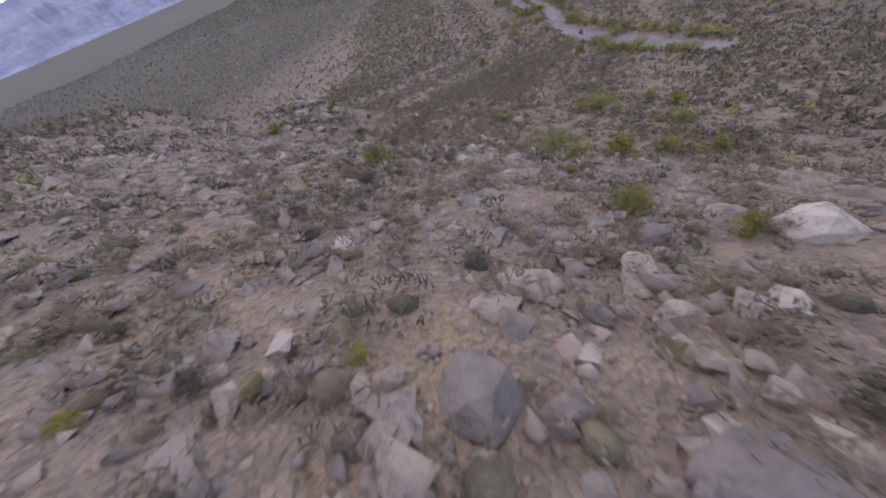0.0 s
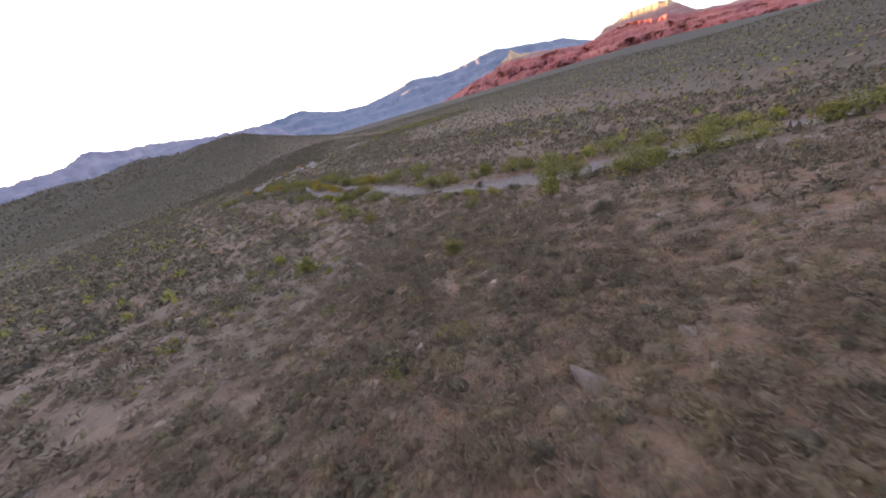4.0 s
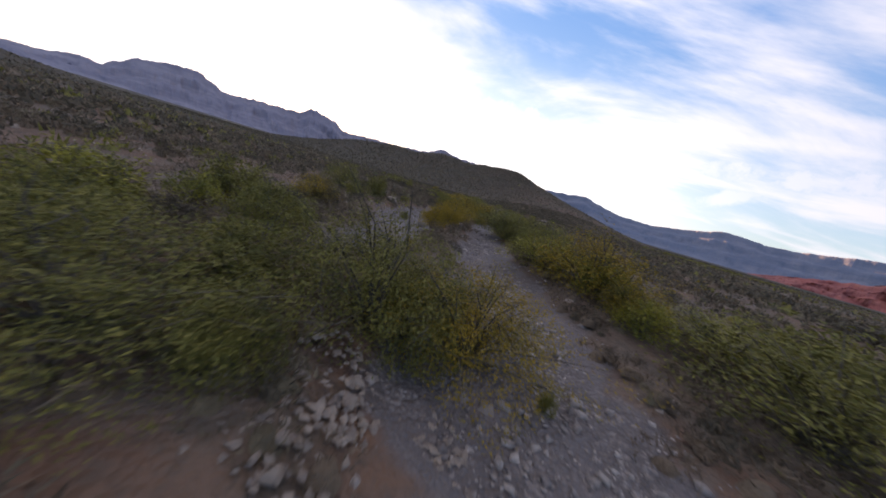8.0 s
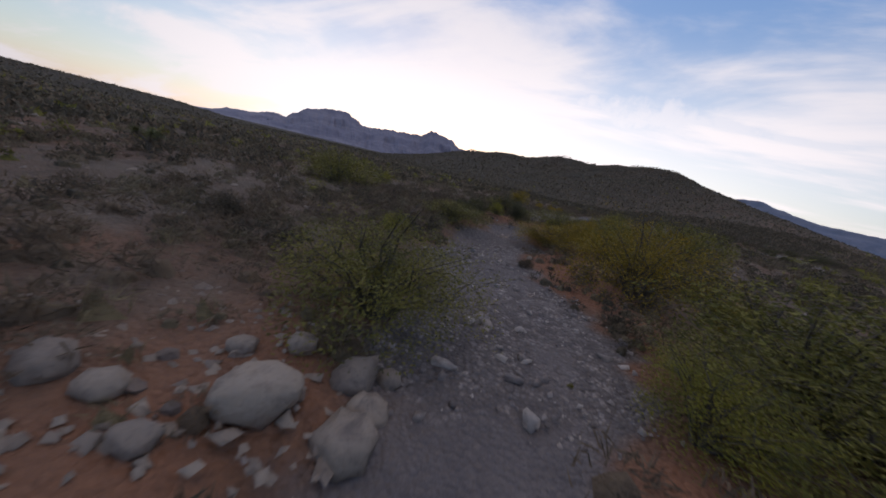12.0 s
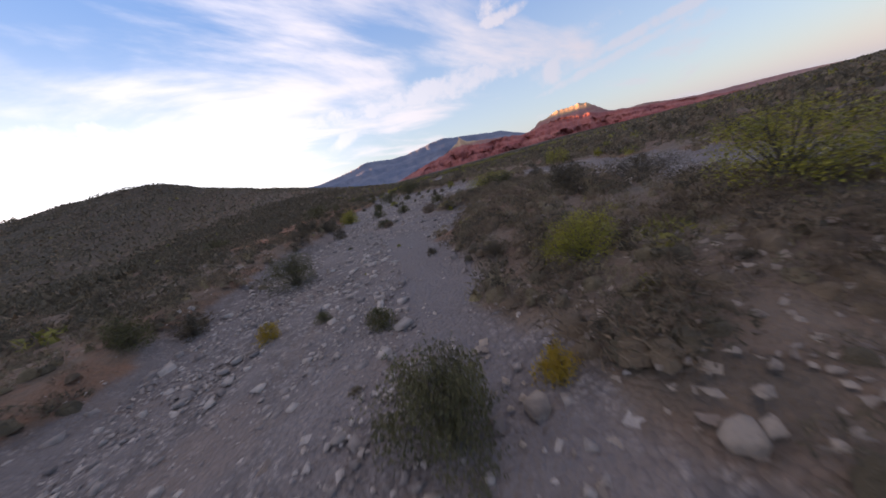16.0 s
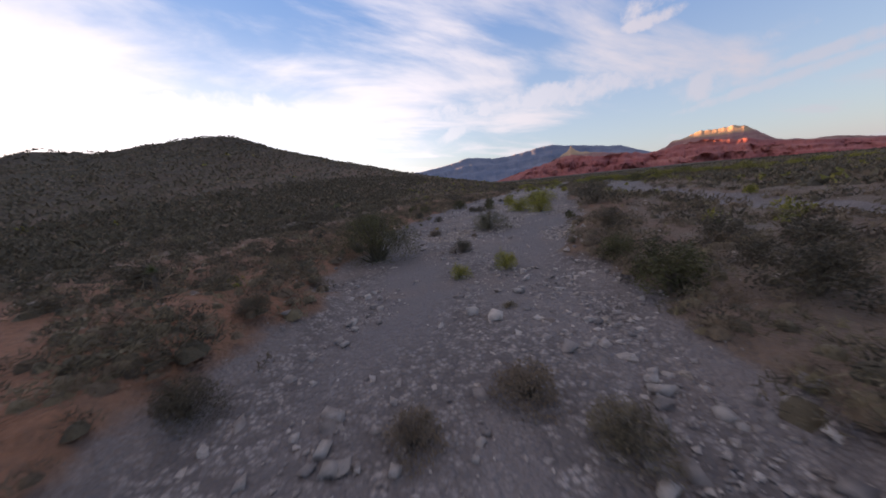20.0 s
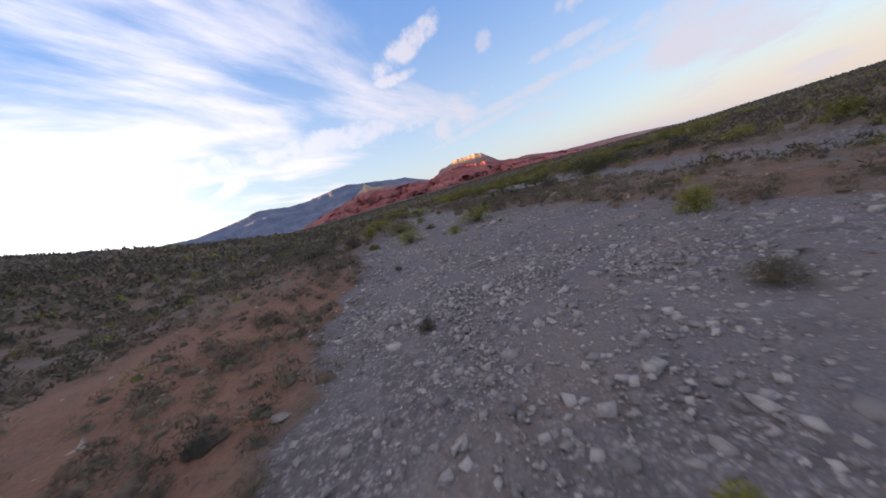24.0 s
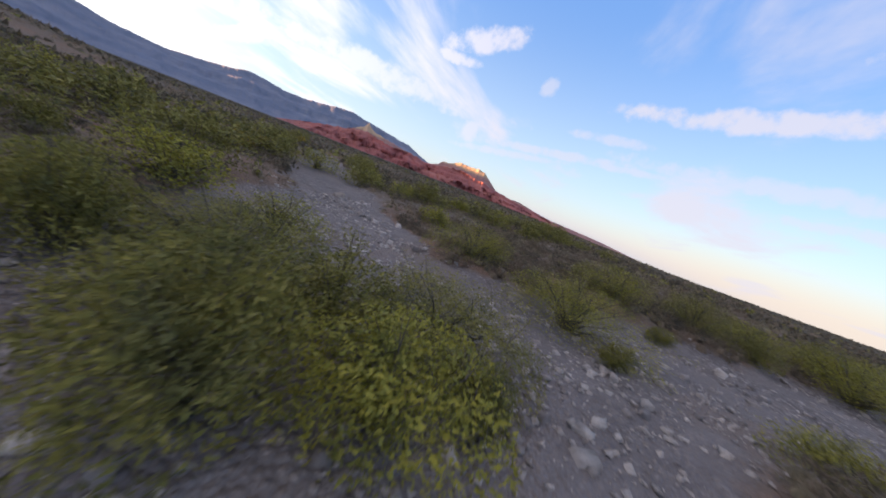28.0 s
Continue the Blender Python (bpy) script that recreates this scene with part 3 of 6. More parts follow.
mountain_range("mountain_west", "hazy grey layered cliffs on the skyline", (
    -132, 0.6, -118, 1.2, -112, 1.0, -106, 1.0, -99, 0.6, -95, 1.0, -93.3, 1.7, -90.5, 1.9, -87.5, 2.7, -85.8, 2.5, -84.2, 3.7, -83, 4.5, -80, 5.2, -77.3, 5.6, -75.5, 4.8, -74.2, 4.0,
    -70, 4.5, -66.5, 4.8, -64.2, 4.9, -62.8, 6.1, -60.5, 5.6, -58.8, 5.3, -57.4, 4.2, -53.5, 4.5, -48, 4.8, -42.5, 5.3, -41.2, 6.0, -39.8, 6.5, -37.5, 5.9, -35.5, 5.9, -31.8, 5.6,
    -27.3, 5.0, -24, 4.8, -21, 4.9, -18, 4.0, -14, 1.0), 3250, 2500, HAZED_GREY_CLIFF, 11, 1.1, 0.0, 12)
mountain_range("mountain_north", "hazy blue-grey mountain ridge behind the red cliffs", (
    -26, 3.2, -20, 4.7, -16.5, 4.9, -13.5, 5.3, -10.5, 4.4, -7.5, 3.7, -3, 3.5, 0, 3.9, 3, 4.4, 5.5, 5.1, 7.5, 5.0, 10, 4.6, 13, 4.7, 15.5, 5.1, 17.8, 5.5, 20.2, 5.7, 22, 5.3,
    24.5, 5.0, 27.5, 4.5, 30, 4.2, 32, 3.4, 34.8, 2.4, 40, 2.0, 46, 1.4, 52, 0.8), 3650, 2900, HAZED_BLUE_CLIFF, 23, 0.5, 0.0, 12)
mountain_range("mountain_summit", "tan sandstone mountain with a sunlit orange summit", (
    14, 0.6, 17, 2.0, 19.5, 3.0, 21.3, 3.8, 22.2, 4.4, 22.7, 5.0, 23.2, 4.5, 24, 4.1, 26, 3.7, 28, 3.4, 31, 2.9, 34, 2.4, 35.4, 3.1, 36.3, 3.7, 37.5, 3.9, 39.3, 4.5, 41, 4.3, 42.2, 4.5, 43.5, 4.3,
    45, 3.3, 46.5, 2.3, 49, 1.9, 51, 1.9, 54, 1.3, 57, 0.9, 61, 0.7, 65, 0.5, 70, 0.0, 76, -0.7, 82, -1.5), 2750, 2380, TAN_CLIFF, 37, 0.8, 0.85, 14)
mountain_range("mountain_red", "jagged dark red sandstone cliffs below the tan mountain", (
    9, 0.3, 11, 0.8, 13, 1.4, 16, 2.2, 19, 2.8, 21.5, 3.5, 23, 3.6, 25, 3.2, 27, 2.9, 30, 3.1, 33, 2.6, 35, 2.8, 37, 3.2, 39.5, 3.4, 42, 3.1, 44, 2.8, 46, 2.3, 48, 1.9, 53, 1.3, 58, 0.5, 63, -0.3, 68, -1.5),
    2330, 2060, RED_CLIFF, 41, 1.1, 0.0, 16)
mountain_range("mountain_east", "low brown hills on the far horizon", (
    98, 0.2, 104, 0.3, 110, 0.6, 114, 0.8, 121, 0.8, 135, 0.9, 160, 1.4, 190, 1.0, 215, 1.5, 229, 0.6), 3900, 3300, BROWN_HILL, 51, 0.5, 0.0, 3)

# ---- shrubs ----
def tube(points, radii, sides=3):
    """Points and triangles of a tapering twig."""
    pts, tris = [], []
    for i, (p, r) in enumerate(zip(points, radii)):
        for k in range(sides):
            t = 2 * math.pi * k / sides
            pts.append((p[0] + r * math.cos(t), p[1] + r * math.sin(t), p[2]))
        if i:
            for k in range(sides):
                a, b = (i - 1) * sides + k, (i - 1) * sides + (k + 1) % sides
                tris += [(a, b, a + sides), (b, b + sides, a + sides)]
    return np.array(pts), np.array(tris)


def gather(pieces):
    verts, faces, start = [], [], 0
    for v, t in pieces:
        verts.append(v)
        faces.append(t + start)
        start += len(v)
    return np.concatenate(verts), np.concatenate(faces)


def leaf_blades(rng, centres, size, narrow=0.5, up=0.4):
    """One small pointed leaf at every centre."""
    n = len(centres)
    d = rng.normal(0, 1, (n, 3)) + (0, 0, up)
    d /= np.linalg.norm(d, axis=1)[:, None]
    s = np.cross(d, rng.normal(0, 1, (n, 3)))
    s /= np.linalg.norm(s, axis=1)[:, None]
    ln = (size * rng.uniform(0.6, 1.5, n))[:, None]
    v = np.stack([centres - s * ln * narrow, centres + s * ln * narrow, centres + d * ln], 1)
    return v.reshape(-1, 3), np.arange(3 * n).reshape(n, 3)


def shrub_meshes(name, seed, stems, leaves, height, leaf, foliage, bare=0.25, narrow=0.45, mass=0.7):
    """Branchwork and foliage of a shrub one metre wide that stands at the origin."""
    rng = np.random.default_rng(seed)
    ring = lambda p, r: [(p[0] + r * math.cos(t), p[1] + r * math.sin(t), p[2]) for t in (0.0, 2.1, 4.2)]
    wood, bits, tips = ring((0, 0, -0.03), 0.03), [], []
    lobes = rng.uniform(0.60, 1.15, 9)
    crown = rng.uniform(0.75, 1.1, 7)
    for k in range(stems):
        turn = rng.uniform(0, 2 * math.pi)
        out = 0.5 * math.sqrt(rng.uniform(0.02, 1)) * lobes[int(turn / 6.284 * 9)]
        top = height * (1.05 - 0.50 * (out / 0.5) ** 2) * rng.uniform(0.55, 1.1) * crown[int(turn / 6.284 * 7)]
        bend = rng.uniform(0.25, 0.7)
        line = np.array([(out * u ** (0.7 + bend) * math.cos(turn + 0.3 * u * rng.normal()), out * u ** (0.7 + bend) * math.sin(turn + 0.3 * u * rng.normal()), top * u ** 0.8)
                         for u in (0, 0.3, 0.65, 1.0)])
        last = 0
        for p, r in zip(line[1:], (0.0055, 0.0035, 0.0012)):
            here = len(wood)
            wood += ring(p, r)
            for c in range(3):
                a, b = last + c, last + (c + 1) % 3
                bits += [(a, b, here + c), (b, here + (c + 1) % 3, here + c)]
            last = here
        tips.append(line)
        for turns in range(4):
            at = line[1] + (line[3] - line[1]) * rng.uniform(0.2, 0.85)
            end = at + rng.normal(0, 0.085, 3) + (0, 0, 0.05)
            if turns < 2:
                at = line[2]
                wood.append(tuple(end))
                bits += [(last - 3, last - 2, len(wood) - 1), (last - 2, last - 1, len(wood) - 1), (last - 1, last - 3, len(wood) - 1)]
            tips.append(np.array([at, at + (end - at) * 0.3, at + (end - at) * 0.65, end]))
    wood, tips = np.array(wood), np.array(tips)
    pick, u = rng.integers(0, len(tips), leaves), bare + (1 - bare) * rng.uniform(0, 1, leaves) ** 0.7
    f = np.clip(u * 3, 0, 2.999)
    i = f.astype(int)
    c = tips[pick, i] + (tips[pick, i + 1] - tips[pick, i]) * (f - i)[:, None] + rng.normal(0, 0.022, (leaves, 3))
    c[:, 2] = np.maximum(c[:, 2], 0.02)
    pieces = [leaf_blades(rng, c, leaf, narrow)]
    # dense inner sprays that fill the dome and hide the far side
    n = int(leaves * 0.62 * mass)
    t, r, h = rng.uniform(0, 6.3, n), 0.43 * np.sqrt(rng.uniform(0, 1, n)), rng.uniform(0.06, 0.90, n)
    r = r * np.interp(t, np.linspace(0, 6.3, 9), lobes)
    c = np.stack([r * np.cos(t), r * np.sin(t), height * h * np.sqrt(np.maximum(0.04, 1 - (r / 0.47) ** 2))], 1)
    pieces.append(leaf_blades(rng, c, leaf * 1.15, 0.26))
    verts, faces = gather(pieces)
    flat = height / max(wood[:, 2].max(), verts[:, 2].max())
    for v in (wood, verts):
        v[:, 2] *= flat
    return fast_mesh(name + "_branchwork", wood, np.array(bits), BARK), fast_mesh(name + "_foliage", verts, faces, foliage)


def blade_fan(rng, centre, axis, count, length, width, droop=0.2, spread=1.2):
    """Stiff sword leaves round one growing point."""
    axis = Vector(axis).normalized()
    pts, tris = [tuple(centre)], []
    for k in range(count):
        tilt = spread * math.sqrt((k + 0.5) / count)
        side = axis.orthogonal().normalized()
        side.rotate(Matrix.Rotation(k * 2.4 + rng.normal(0, 0.2), 3, axis))
        way = (axis * math.cos(tilt) + side * math.sin(tilt)).normalized()
        cross = way.cross(axis)
        cross = cross.normalized() if cross.length > 0.05 else way.orthogonal().normalized()
        ln = length * rng.uniform(0.75, 1.1)
        mid, tip = Vector(centre) + way * ln * 0.4, Vector(centre) + way * ln - Vector((0, 0, droop * ln * math.sin(tilt)))
        n = len(pts)
        pts += [tuple(mid - cross * width * 0.5), tuple(mid - way.cross(cross) * width * 0.25), tuple(mid + cross * width * 0.5), tuple(tip)]
        tris += [(0, n + 1, n), (0, n + 2, n + 1), (n, n + 1, n + 3), (n + 1, n + 2, n + 3)]
    return np.array(pts), np.array(tris)


def yucca(seed):
    rng = np.random.default_rng(seed)
    root = thing("yucca", "green spiky yucca with a skirt of dry blades", "yucca", "yuccas on the dirt bank")
    part_of("leaf_rosette", fast_mesh("rosette", *blade_fan(rng, (0, 0, 0.22), (0, 0, 1), 120, 0.55, 0.034, 0.08, 1.5), BLADE), root)
    part_of("dead_skirt", fast_mesh("skirt", *blade_fan(rng, (0, 0, 0.22), (0, 0, -0.3), 70, 0.44, 0.03, 0.1, 1.6), THATCH), root, "dry straw-coloured dead blades")
    part_of("stem", fast_mesh("stem", *tube(np.array([(0, 0, -0.05), (0, 0, 0.12), (0, 0, 0.24)]), (0.09, 0.08, 0.06), 8), BARK), root)
    return root


def joshua_tree(seed, arms):
    """A young tree yucca, one metre wide and about one and a half high."""
    rng = np.random.default_rng(seed)
    root = thing("joshua_tree", "small spiky joshua tree with a shaggy trunk", "tree", "joshua trees")
    top = Vector((rng.normal(0, 0.06), rng.normal(0, 0.06), rng.uniform(0.55, 0.8)))
    part_of("trunk", fast_mesh("trunk", *tube(np.array([(0, 0, -0.08), tuple(top * 0.5), tuple(top)]), (0.13, 0.11, 0.10), 9), BARK), root)
    for k in range(6):
        skirt = blade_fan(rng, tuple(top * (0.25 + 0.15 * k)), (0, 0, -1), 34, 0.26, 0.03, 0.1, 1.0)
        part_of("thatch", fast_mesh("thatch", *skirt, THATCH), root, "dry hanging straw-coloured leaves")
    for k in range(arms):
        t = 2 * math.pi * k / arms + rng.uniform(-0.4, 0.4)
        out = 0.26 * rng.uniform(0.6, 1.1) * (arms > 1)
        elbow = top + Vector((math.cos(t) * out, math.sin(t) * out, rng.uniform(0.08, 0.2)))
        end = elbow + Vector((math.cos(t) * out * 0.4, math.sin(t) * out * 0.4, rng.uniform(0.1, 0.25)))
        part_of("limb", fast_mesh("limb", *tube(np.array([tuple(top * 0.92), tuple(elbow), tuple(end)]), (0.09, 0.08, 0.07), 8), BARK), root)
        way = end - elbow
        part_of("thatch", fast_mesh("thatch", *blade_fan(rng, tuple(end - way * 0.2), tuple(-way), 40, 0.28, 0.03, 0.1, 1.3), THATCH), root, "dry hanging straw-coloured leaves")
        part_of("leaf_head", fast_mesh("leaf_head", *blade_fan(rng, tuple(end), tuple(way), 90, 0.44, 0.034, 0.1, 1.65), BLADE), root)
    return root


def bare_tree(seed):
    """A leafless desert tree of thin crooked boughs, one metre wide."""
    rng = np.random.default_rng(seed)
    root = thing("bare_tree", "leafless thin-branched desert tree in the shrub belt", "tree", "bare trees")
    part_of("trunk", fast_mesh("trunk", *tube(np.array([(0, 0, -0.1), (0.03, 0, 0.35), (0.0, 0.02, 0.6)]), (0.035, 0.028, 0.022), 6), BARK), root)
    for k in range(7):
        t = 0.9 * k + rng.uniform(-0.3, 0.3)
        at = Vector((0, 0.01, 0.30 + 0.05 * k))
        mid = at + Vector((math.cos(t) * 0.22, math.sin(t) * 0.22, 0.25))
        end = mid + Vector((math.cos(t + 0.5) * 0.2, math.sin(t + 0.5) * 0.2, rng.uniform(0.1, 0.3)))
        bough = part_of("bough", fast_mesh("bough", *tube(np.array([tuple(at), tuple(mid), tuple(end)]), (0.018, 0.012, 0.006), 5), BARK), root)
        for c in range(4):
            a = mid.lerp(end, c / 3)
            b = a + Vector(rng.normal(0, 0.09, 3)) + Vector((0, 0, 0.06))
            part_of("twig", fast_mesh("twig", *tube(np.array([tuple(a), tuple(a.lerp(b, 0.5) + Vector((0, 0, 0.02))), tuple(b)]), (0.007, 0.005, 0.003), 4), BARK), bough)
    return root


# kind: name, label, group, stems, leaves, height, leaf length in metres, foliage, bare share, leaf width, inner mass
KINDS = {
    "creosote": ("creosote_bush", "olive-green creosote bush with airy thin stems", "creosote bushes", 30, 2800, 0.72, 0.048, CREOSOTE, 0.15, 0.20, 1.0),
    "rabbitbrush": ("rabbitbrush", "yellow-green rabbitbrush with fine upright twigs", "rabbitbrush", 34, 2600, 0.74, 0.046, RABBIT, 0.12, 0.15, 1.0),
    "acacia": ("catclaw_acacia", "acacia shrub turning orange-yellow", "acacia shrubs", 30, 3000, 0.74, 0.042, ACACIA, 0.14, 0.24, 1.0),
    "blackbrush": ("blackbrush", "dark grey-brown twiggy blackbrush", "dark brush", 36, 2300, 0.60, 0.045, BLACK, 0.10, 0.16, 1.0),
    "bitterbrush": ("bitterbrush", "dark olive-grey compact desert shrub", "dark olive shrubs", 30, 2900, 0.70, 0.042, OLIVE, 0.10, 0.22, 1.25),
    "dead": ("dead_shrub", "dry leafless grey-brown shrub", "dead shrubs", 48, 1900, 0.60, 0.070, DEAD, 0.20, 0.07, 0.6),
    "bursage": ("bursage", "low pale grey-green bursage mound", "bursage", 28, 2000, 0.54, 0.042, SAGE, 0.10, 0.22, 1.0),
}
# the three sizes: greatest width, usual width, share of the stems and of the leaves
SIZES = ((0.7, 0.5, 0.42, 0.30), (1.5, 1.2, 0.9, 1.0), (9.0, 2.4, 1.2, 2.2))
STOCK = {}


def stock(kind, size, level):
    if (kind, size, level) not in STOCK:
        if kind == "yucca":
            roots = [yucca(61), yucca(62)]
        elif kind == "joshua":
            roots = [joshua_tree(71, 1), joshua_tree(72, 2), joshua_tree(73, 3)]
        elif kind == "bare":
            roots = [bare_tree(81), bare_tree(82)]
        else:
            name, label, group, stems, leaves, height, leaf, foliage, bare, narrow, mass = KINDS[kind]
            _, usual, more, full = SIZES[size]
            # level 0 stands beside the flight, level 2 far from it
            more, full, usual = more * (1.0, 1.0, 0.45)[level], full * (2.1, 0.85, 0.26)[level], usual * (1.85, 1.15, 0.62)[level]
            roots = []
            for seed in range(3):
                root = thing(name, label, "shrub", group)
                length = leaf / usual * (0.8 if size == 0 else 1.0)
                stem, crown = shrub_meshes(name, 100 + seed * 7 + len(kind) + size, int(stems * more), int(leaves * full), height, length, foliage, bare, narrow, mass)
                part_of("branchwork", stem, root)
                part_of("foliage", crown, root)
                roots.append(root)
        STOCK[kind, size, level] = [[r, False] for r in roots]
    return STOCK[kind, size, level]


dice = random.Random(5)


def plant(kind, x, y, width, top=1.25):
    """One shrub, as wide as given and no taller than top, on the ground at x, y."""
    tree = kind in ("yucca", "joshua", "bare")
    slot = dice.choice(stock(kind, 0 if tree else sum(width > s[0] for s in SIZES), 0 if tree else sum(float(path_gap(x, y)) > g for g in (3.5, 7.5))))
    tall = width * dice.uniform(0.85, 1.15)
    if not tree:
        tall = min(tall, top * dice.uniform(0.8, 1.0) / KINDS[kind][5])
    m = pose(x, y, float(ground_height(x, y)) - 0.03, 0, 0, dice.uniform(0, 360)) @ Matrix.Diagonal((width, width * dice.uniform(0.85, 1.1), tall, 1))
    if slot[1]:
        copy_thing(slot[0], m)
    else:
        slot[0].matrix_basis, slot[1] = m, True


plant("bursage", 19.8, -73.1, 0.30)
plant("bursage", -2.0, -55.0, 1.23, 0.70)
plant("bursage", -0.7, -4.2, 0.46)
plant("bursage", 1.7, -4.2, 0.44)
plant("bursage", 2.3, -3.5, 0.41)
plant("bursage", -28.7, 39.1, 0.68)
plant("bursage", -28.1, 40.3, 0.61)
plant("bursage", -47.5, 86.0, 0.46)
plant("bursage", -40.8, 132.7, 0.75)
plant("bursage", -41.0, 135.3, 0.70)
plant("bursage", -55.1, 146.8, 2.30, 0.70)
plant("bursage", -50.1, 164.9, 1.73, 0.70)
plant("bursage", -49.1, 173.8, 2.30, 0.70)
plant("bursage", -18.2, 190.8, 1.41, 0.70)
plant("bursage", -0.1, 194.3, 0.73)
plant("bursage", 0.5, 196.9, 0.49)
plant("bursage", -3.0, 198.0, 0.76)
plant("creosote", 19.9, -72.9, 0.25)
plant("creosote", 23.0, -68.9, 0.50)
plant("creosote", 21.7, -68.7, 0.77)
plant("creosote", 15.5, -67.5, 1.16)
plant("creosote", 20.5, -67.0, 0.61)
plant("creosote", 20.2, -65.7, 0.52)
plant("creosote", 21.3, -60.9, 0.97)
plant("creosote", -2.1, -60.8, 1.37)
plant("creosote", 5.0, -60.0, 1.77)
plant("creosote", 16.2, -58.0, 0.42)
plant("creosote", 17.8, -57.9, 2.30)
plant("creosote", 5.3, -57.6, 1.31)
plant("creosote", 20.6, -56.2, 1.36)
plant("creosote", -2.8, -55.3, 0.67)
plant("creosote", 22.7, -55.3, 1.54)
plant("creosote", 24.9, -54.8, 1.23)
plant("creosote", -3.4, -54.1, 0.94)
plant("creosote", 10.8, -49.6, 1.14)
plant("creosote", 23.4, -49.6, 2.30)
plant("creosote", 6.2, -49.3, 0.62)
plant("creosote", 17.8, -46.1, 2.30)
plant("creosote", 10.9, -45.2, 0.92)
plant("creosote", 23.0, -43.8, 1.36)
plant("creosote", 21.1, -42.0, 1.58)
plant("creosote", 1.6, -23.0, 1.28)
plant("creosote", 17.6, -18.5, 2.30)
plant("creosote", -6.5, -18.0, 1.45)
plant("creosote", 14.0, -17.7, 2.30)
plant("creosote", 9.5, -15.8, 1.42)
plant("creosote", 4.8, -12.2, 1.80)
plant("creosote", -0.5, -9.7, 0.70)
plant("creosote", -3.5, -9.5, 0.52)
plant("creosote", -0.4, -8.6, 0.56)
plant("creosote", 13.1, -8.0, 2.30)
plant("creosote", -3.9, -7.1, 1.18)
plant("creosote", 3.6, -7.1, 1.88, 0.90)
plant("creosote", 0.9, -3.6, 0.43)
plant("creosote", -0.7, -2.9, 1.83, 0.75)
plant("creosote", 7.4, -2.1, 2.05)
plant("creosote", -6.8, -0.6, 1.83)
plant("creosote", 5.8, 0.4, 1.61)
plant("creosote", -2.2, 0.5, 0.25)
plant("creosote", -1.1, 1.2, 0.80)
plant("creosote", 5.1, 1.9, 2.30)
plant("creosote", -6.6, 2.4, 0.91)
plant("creosote", 3.3, 4.8, 2.27)
plant("creosote", -11.4, 5.5, 1.72)
plant("creosote", -4.4, 6.2, 2.30)
plant("creosote", -7.4, 11.6, 1.62)
plant("creosote", -6.6, 12.2, 1.21)
plant("creosote", -9.4, 13.7, 1.38)
plant("creosote", -6.8, 14.2, 1.50)
plant("creosote", -5.0, 14.7, 0.60)
plant("creosote", 2.7, 16.9, 2.30)
plant("creosote", -2.2, 17.5, 2.30)
plant("creosote", -1.0, 20.3, 2.30)
plant("creosote", -16.6, 20.6, 1.14)
plant("creosote", -18.6, 21.2, 1.55)
plant("creosote", -14.5, 22.0, 0.81)
plant("creosote", -17.1, 22.3, 1.25)
plant("creosote", -18.0, 25.5, 0.98)
plant("creosote", -11.5, 26.6, 2.30)
plant("creosote", -16.9, 29.6, 1.43)
plant("creosote", -16.0, 31.4, 0.86)
plant("creosote", -21.5, 34.1, 1.50)
plant("creosote", -15.2, 35.5, 2.30)
plant("creosote", -30.0, 41.4, 0.82)
plant("creosote", -34.4, 42.7, 1.28)
plant("creosote", -26.1, 43.6, 1.34)
plant("creosote", -23.9, 44.4, 2.30)
plant("creosote", -30.1, 47.4, 1.42)
plant("creosote", -25.9, 47.7, 2.30)
plant("creosote", -33.2, 48.1, 1.69, 1.03)
plant("creosote", -29.1, 48.2, 1.75, 0.83)
plant("creosote", -31.7, 49.6, 0.33)
plant("creosote", -43.6, 50.1, 2.30)
plant("creosote", -46.4, 51.1, 2.30)
plant("creosote", -30.5, 52.2, 2.05)
plant("creosote", -38.0, 52.3, 1.56, 0.75)
plant("bitterbrush", -39.7, 53.8, 1.3, 0.9)
plant("creosote", -41.2, 54.4, 0.63)
plant("rabbitbrush", -40.4, 56.0, 1.0, 0.8)
plant("creosote", -35.2, 56.9, 1.35)
plant("creosote", -44.2, 59.9, 2.30, 0.84)
plant("creosote", -40.2, 60.0, 2.18, 1.11)
plant("creosote", -38.7, 61.1, 1.93)
plant("creosote", -35.4, 62.1, 2.30)
plant("bitterbrush", -46.9, 85.1, 1.16)
plant("bitterbrush", -47.1, 87.2, 0.52)
plant("bitterbrush", -47.9, 88.2, 0.35)
plant("bitterbrush", -51.0, 89.5, 0.88)
plant("bitterbrush", -48.7, 91.4, 1.67)
plant("blackbrush", -42.9, 96.1, 0.7, 0.5)
plant("bitterbrush", -45.6, 97.6, 0.73)
plant("bitterbrush", -38.3, 99.0, 1.13)
plant("bitterbrush", -38.4, 100.2, 1.25)
plant("bitterbrush", -43.9, 101.3, 0.78)
plant("bitterbrush", -45.2, 102.7, 0.83)
plant("bitterbrush", -44.6, 107.9, 1.03)
plant("bitterbrush", -56.5, 110.0, 2.30)
plant("bitterbrush", -40.3, 110.2, 0.64)
plant("bitterbrush", -43.5, 110.5, 0.58)
plant("bitterbrush", -41.4, 111.5, 0.81)
plant("bitterbrush", -35.6, 111.6, 0.71)
plant("bitterbrush", -42.7, 113.8, 1.56)
plant("bitterbrush", -38.8, 121.7, 1.75)
plant("bitterbrush", -50.1, 122.6, 1.96)
plant("bitterbrush", -43.4, 122.9, 2.03)
plant("bitterbrush", -38.2, 125.3, 2.30)
plant("bitterbrush", -47.9, 125.6, 1.55)
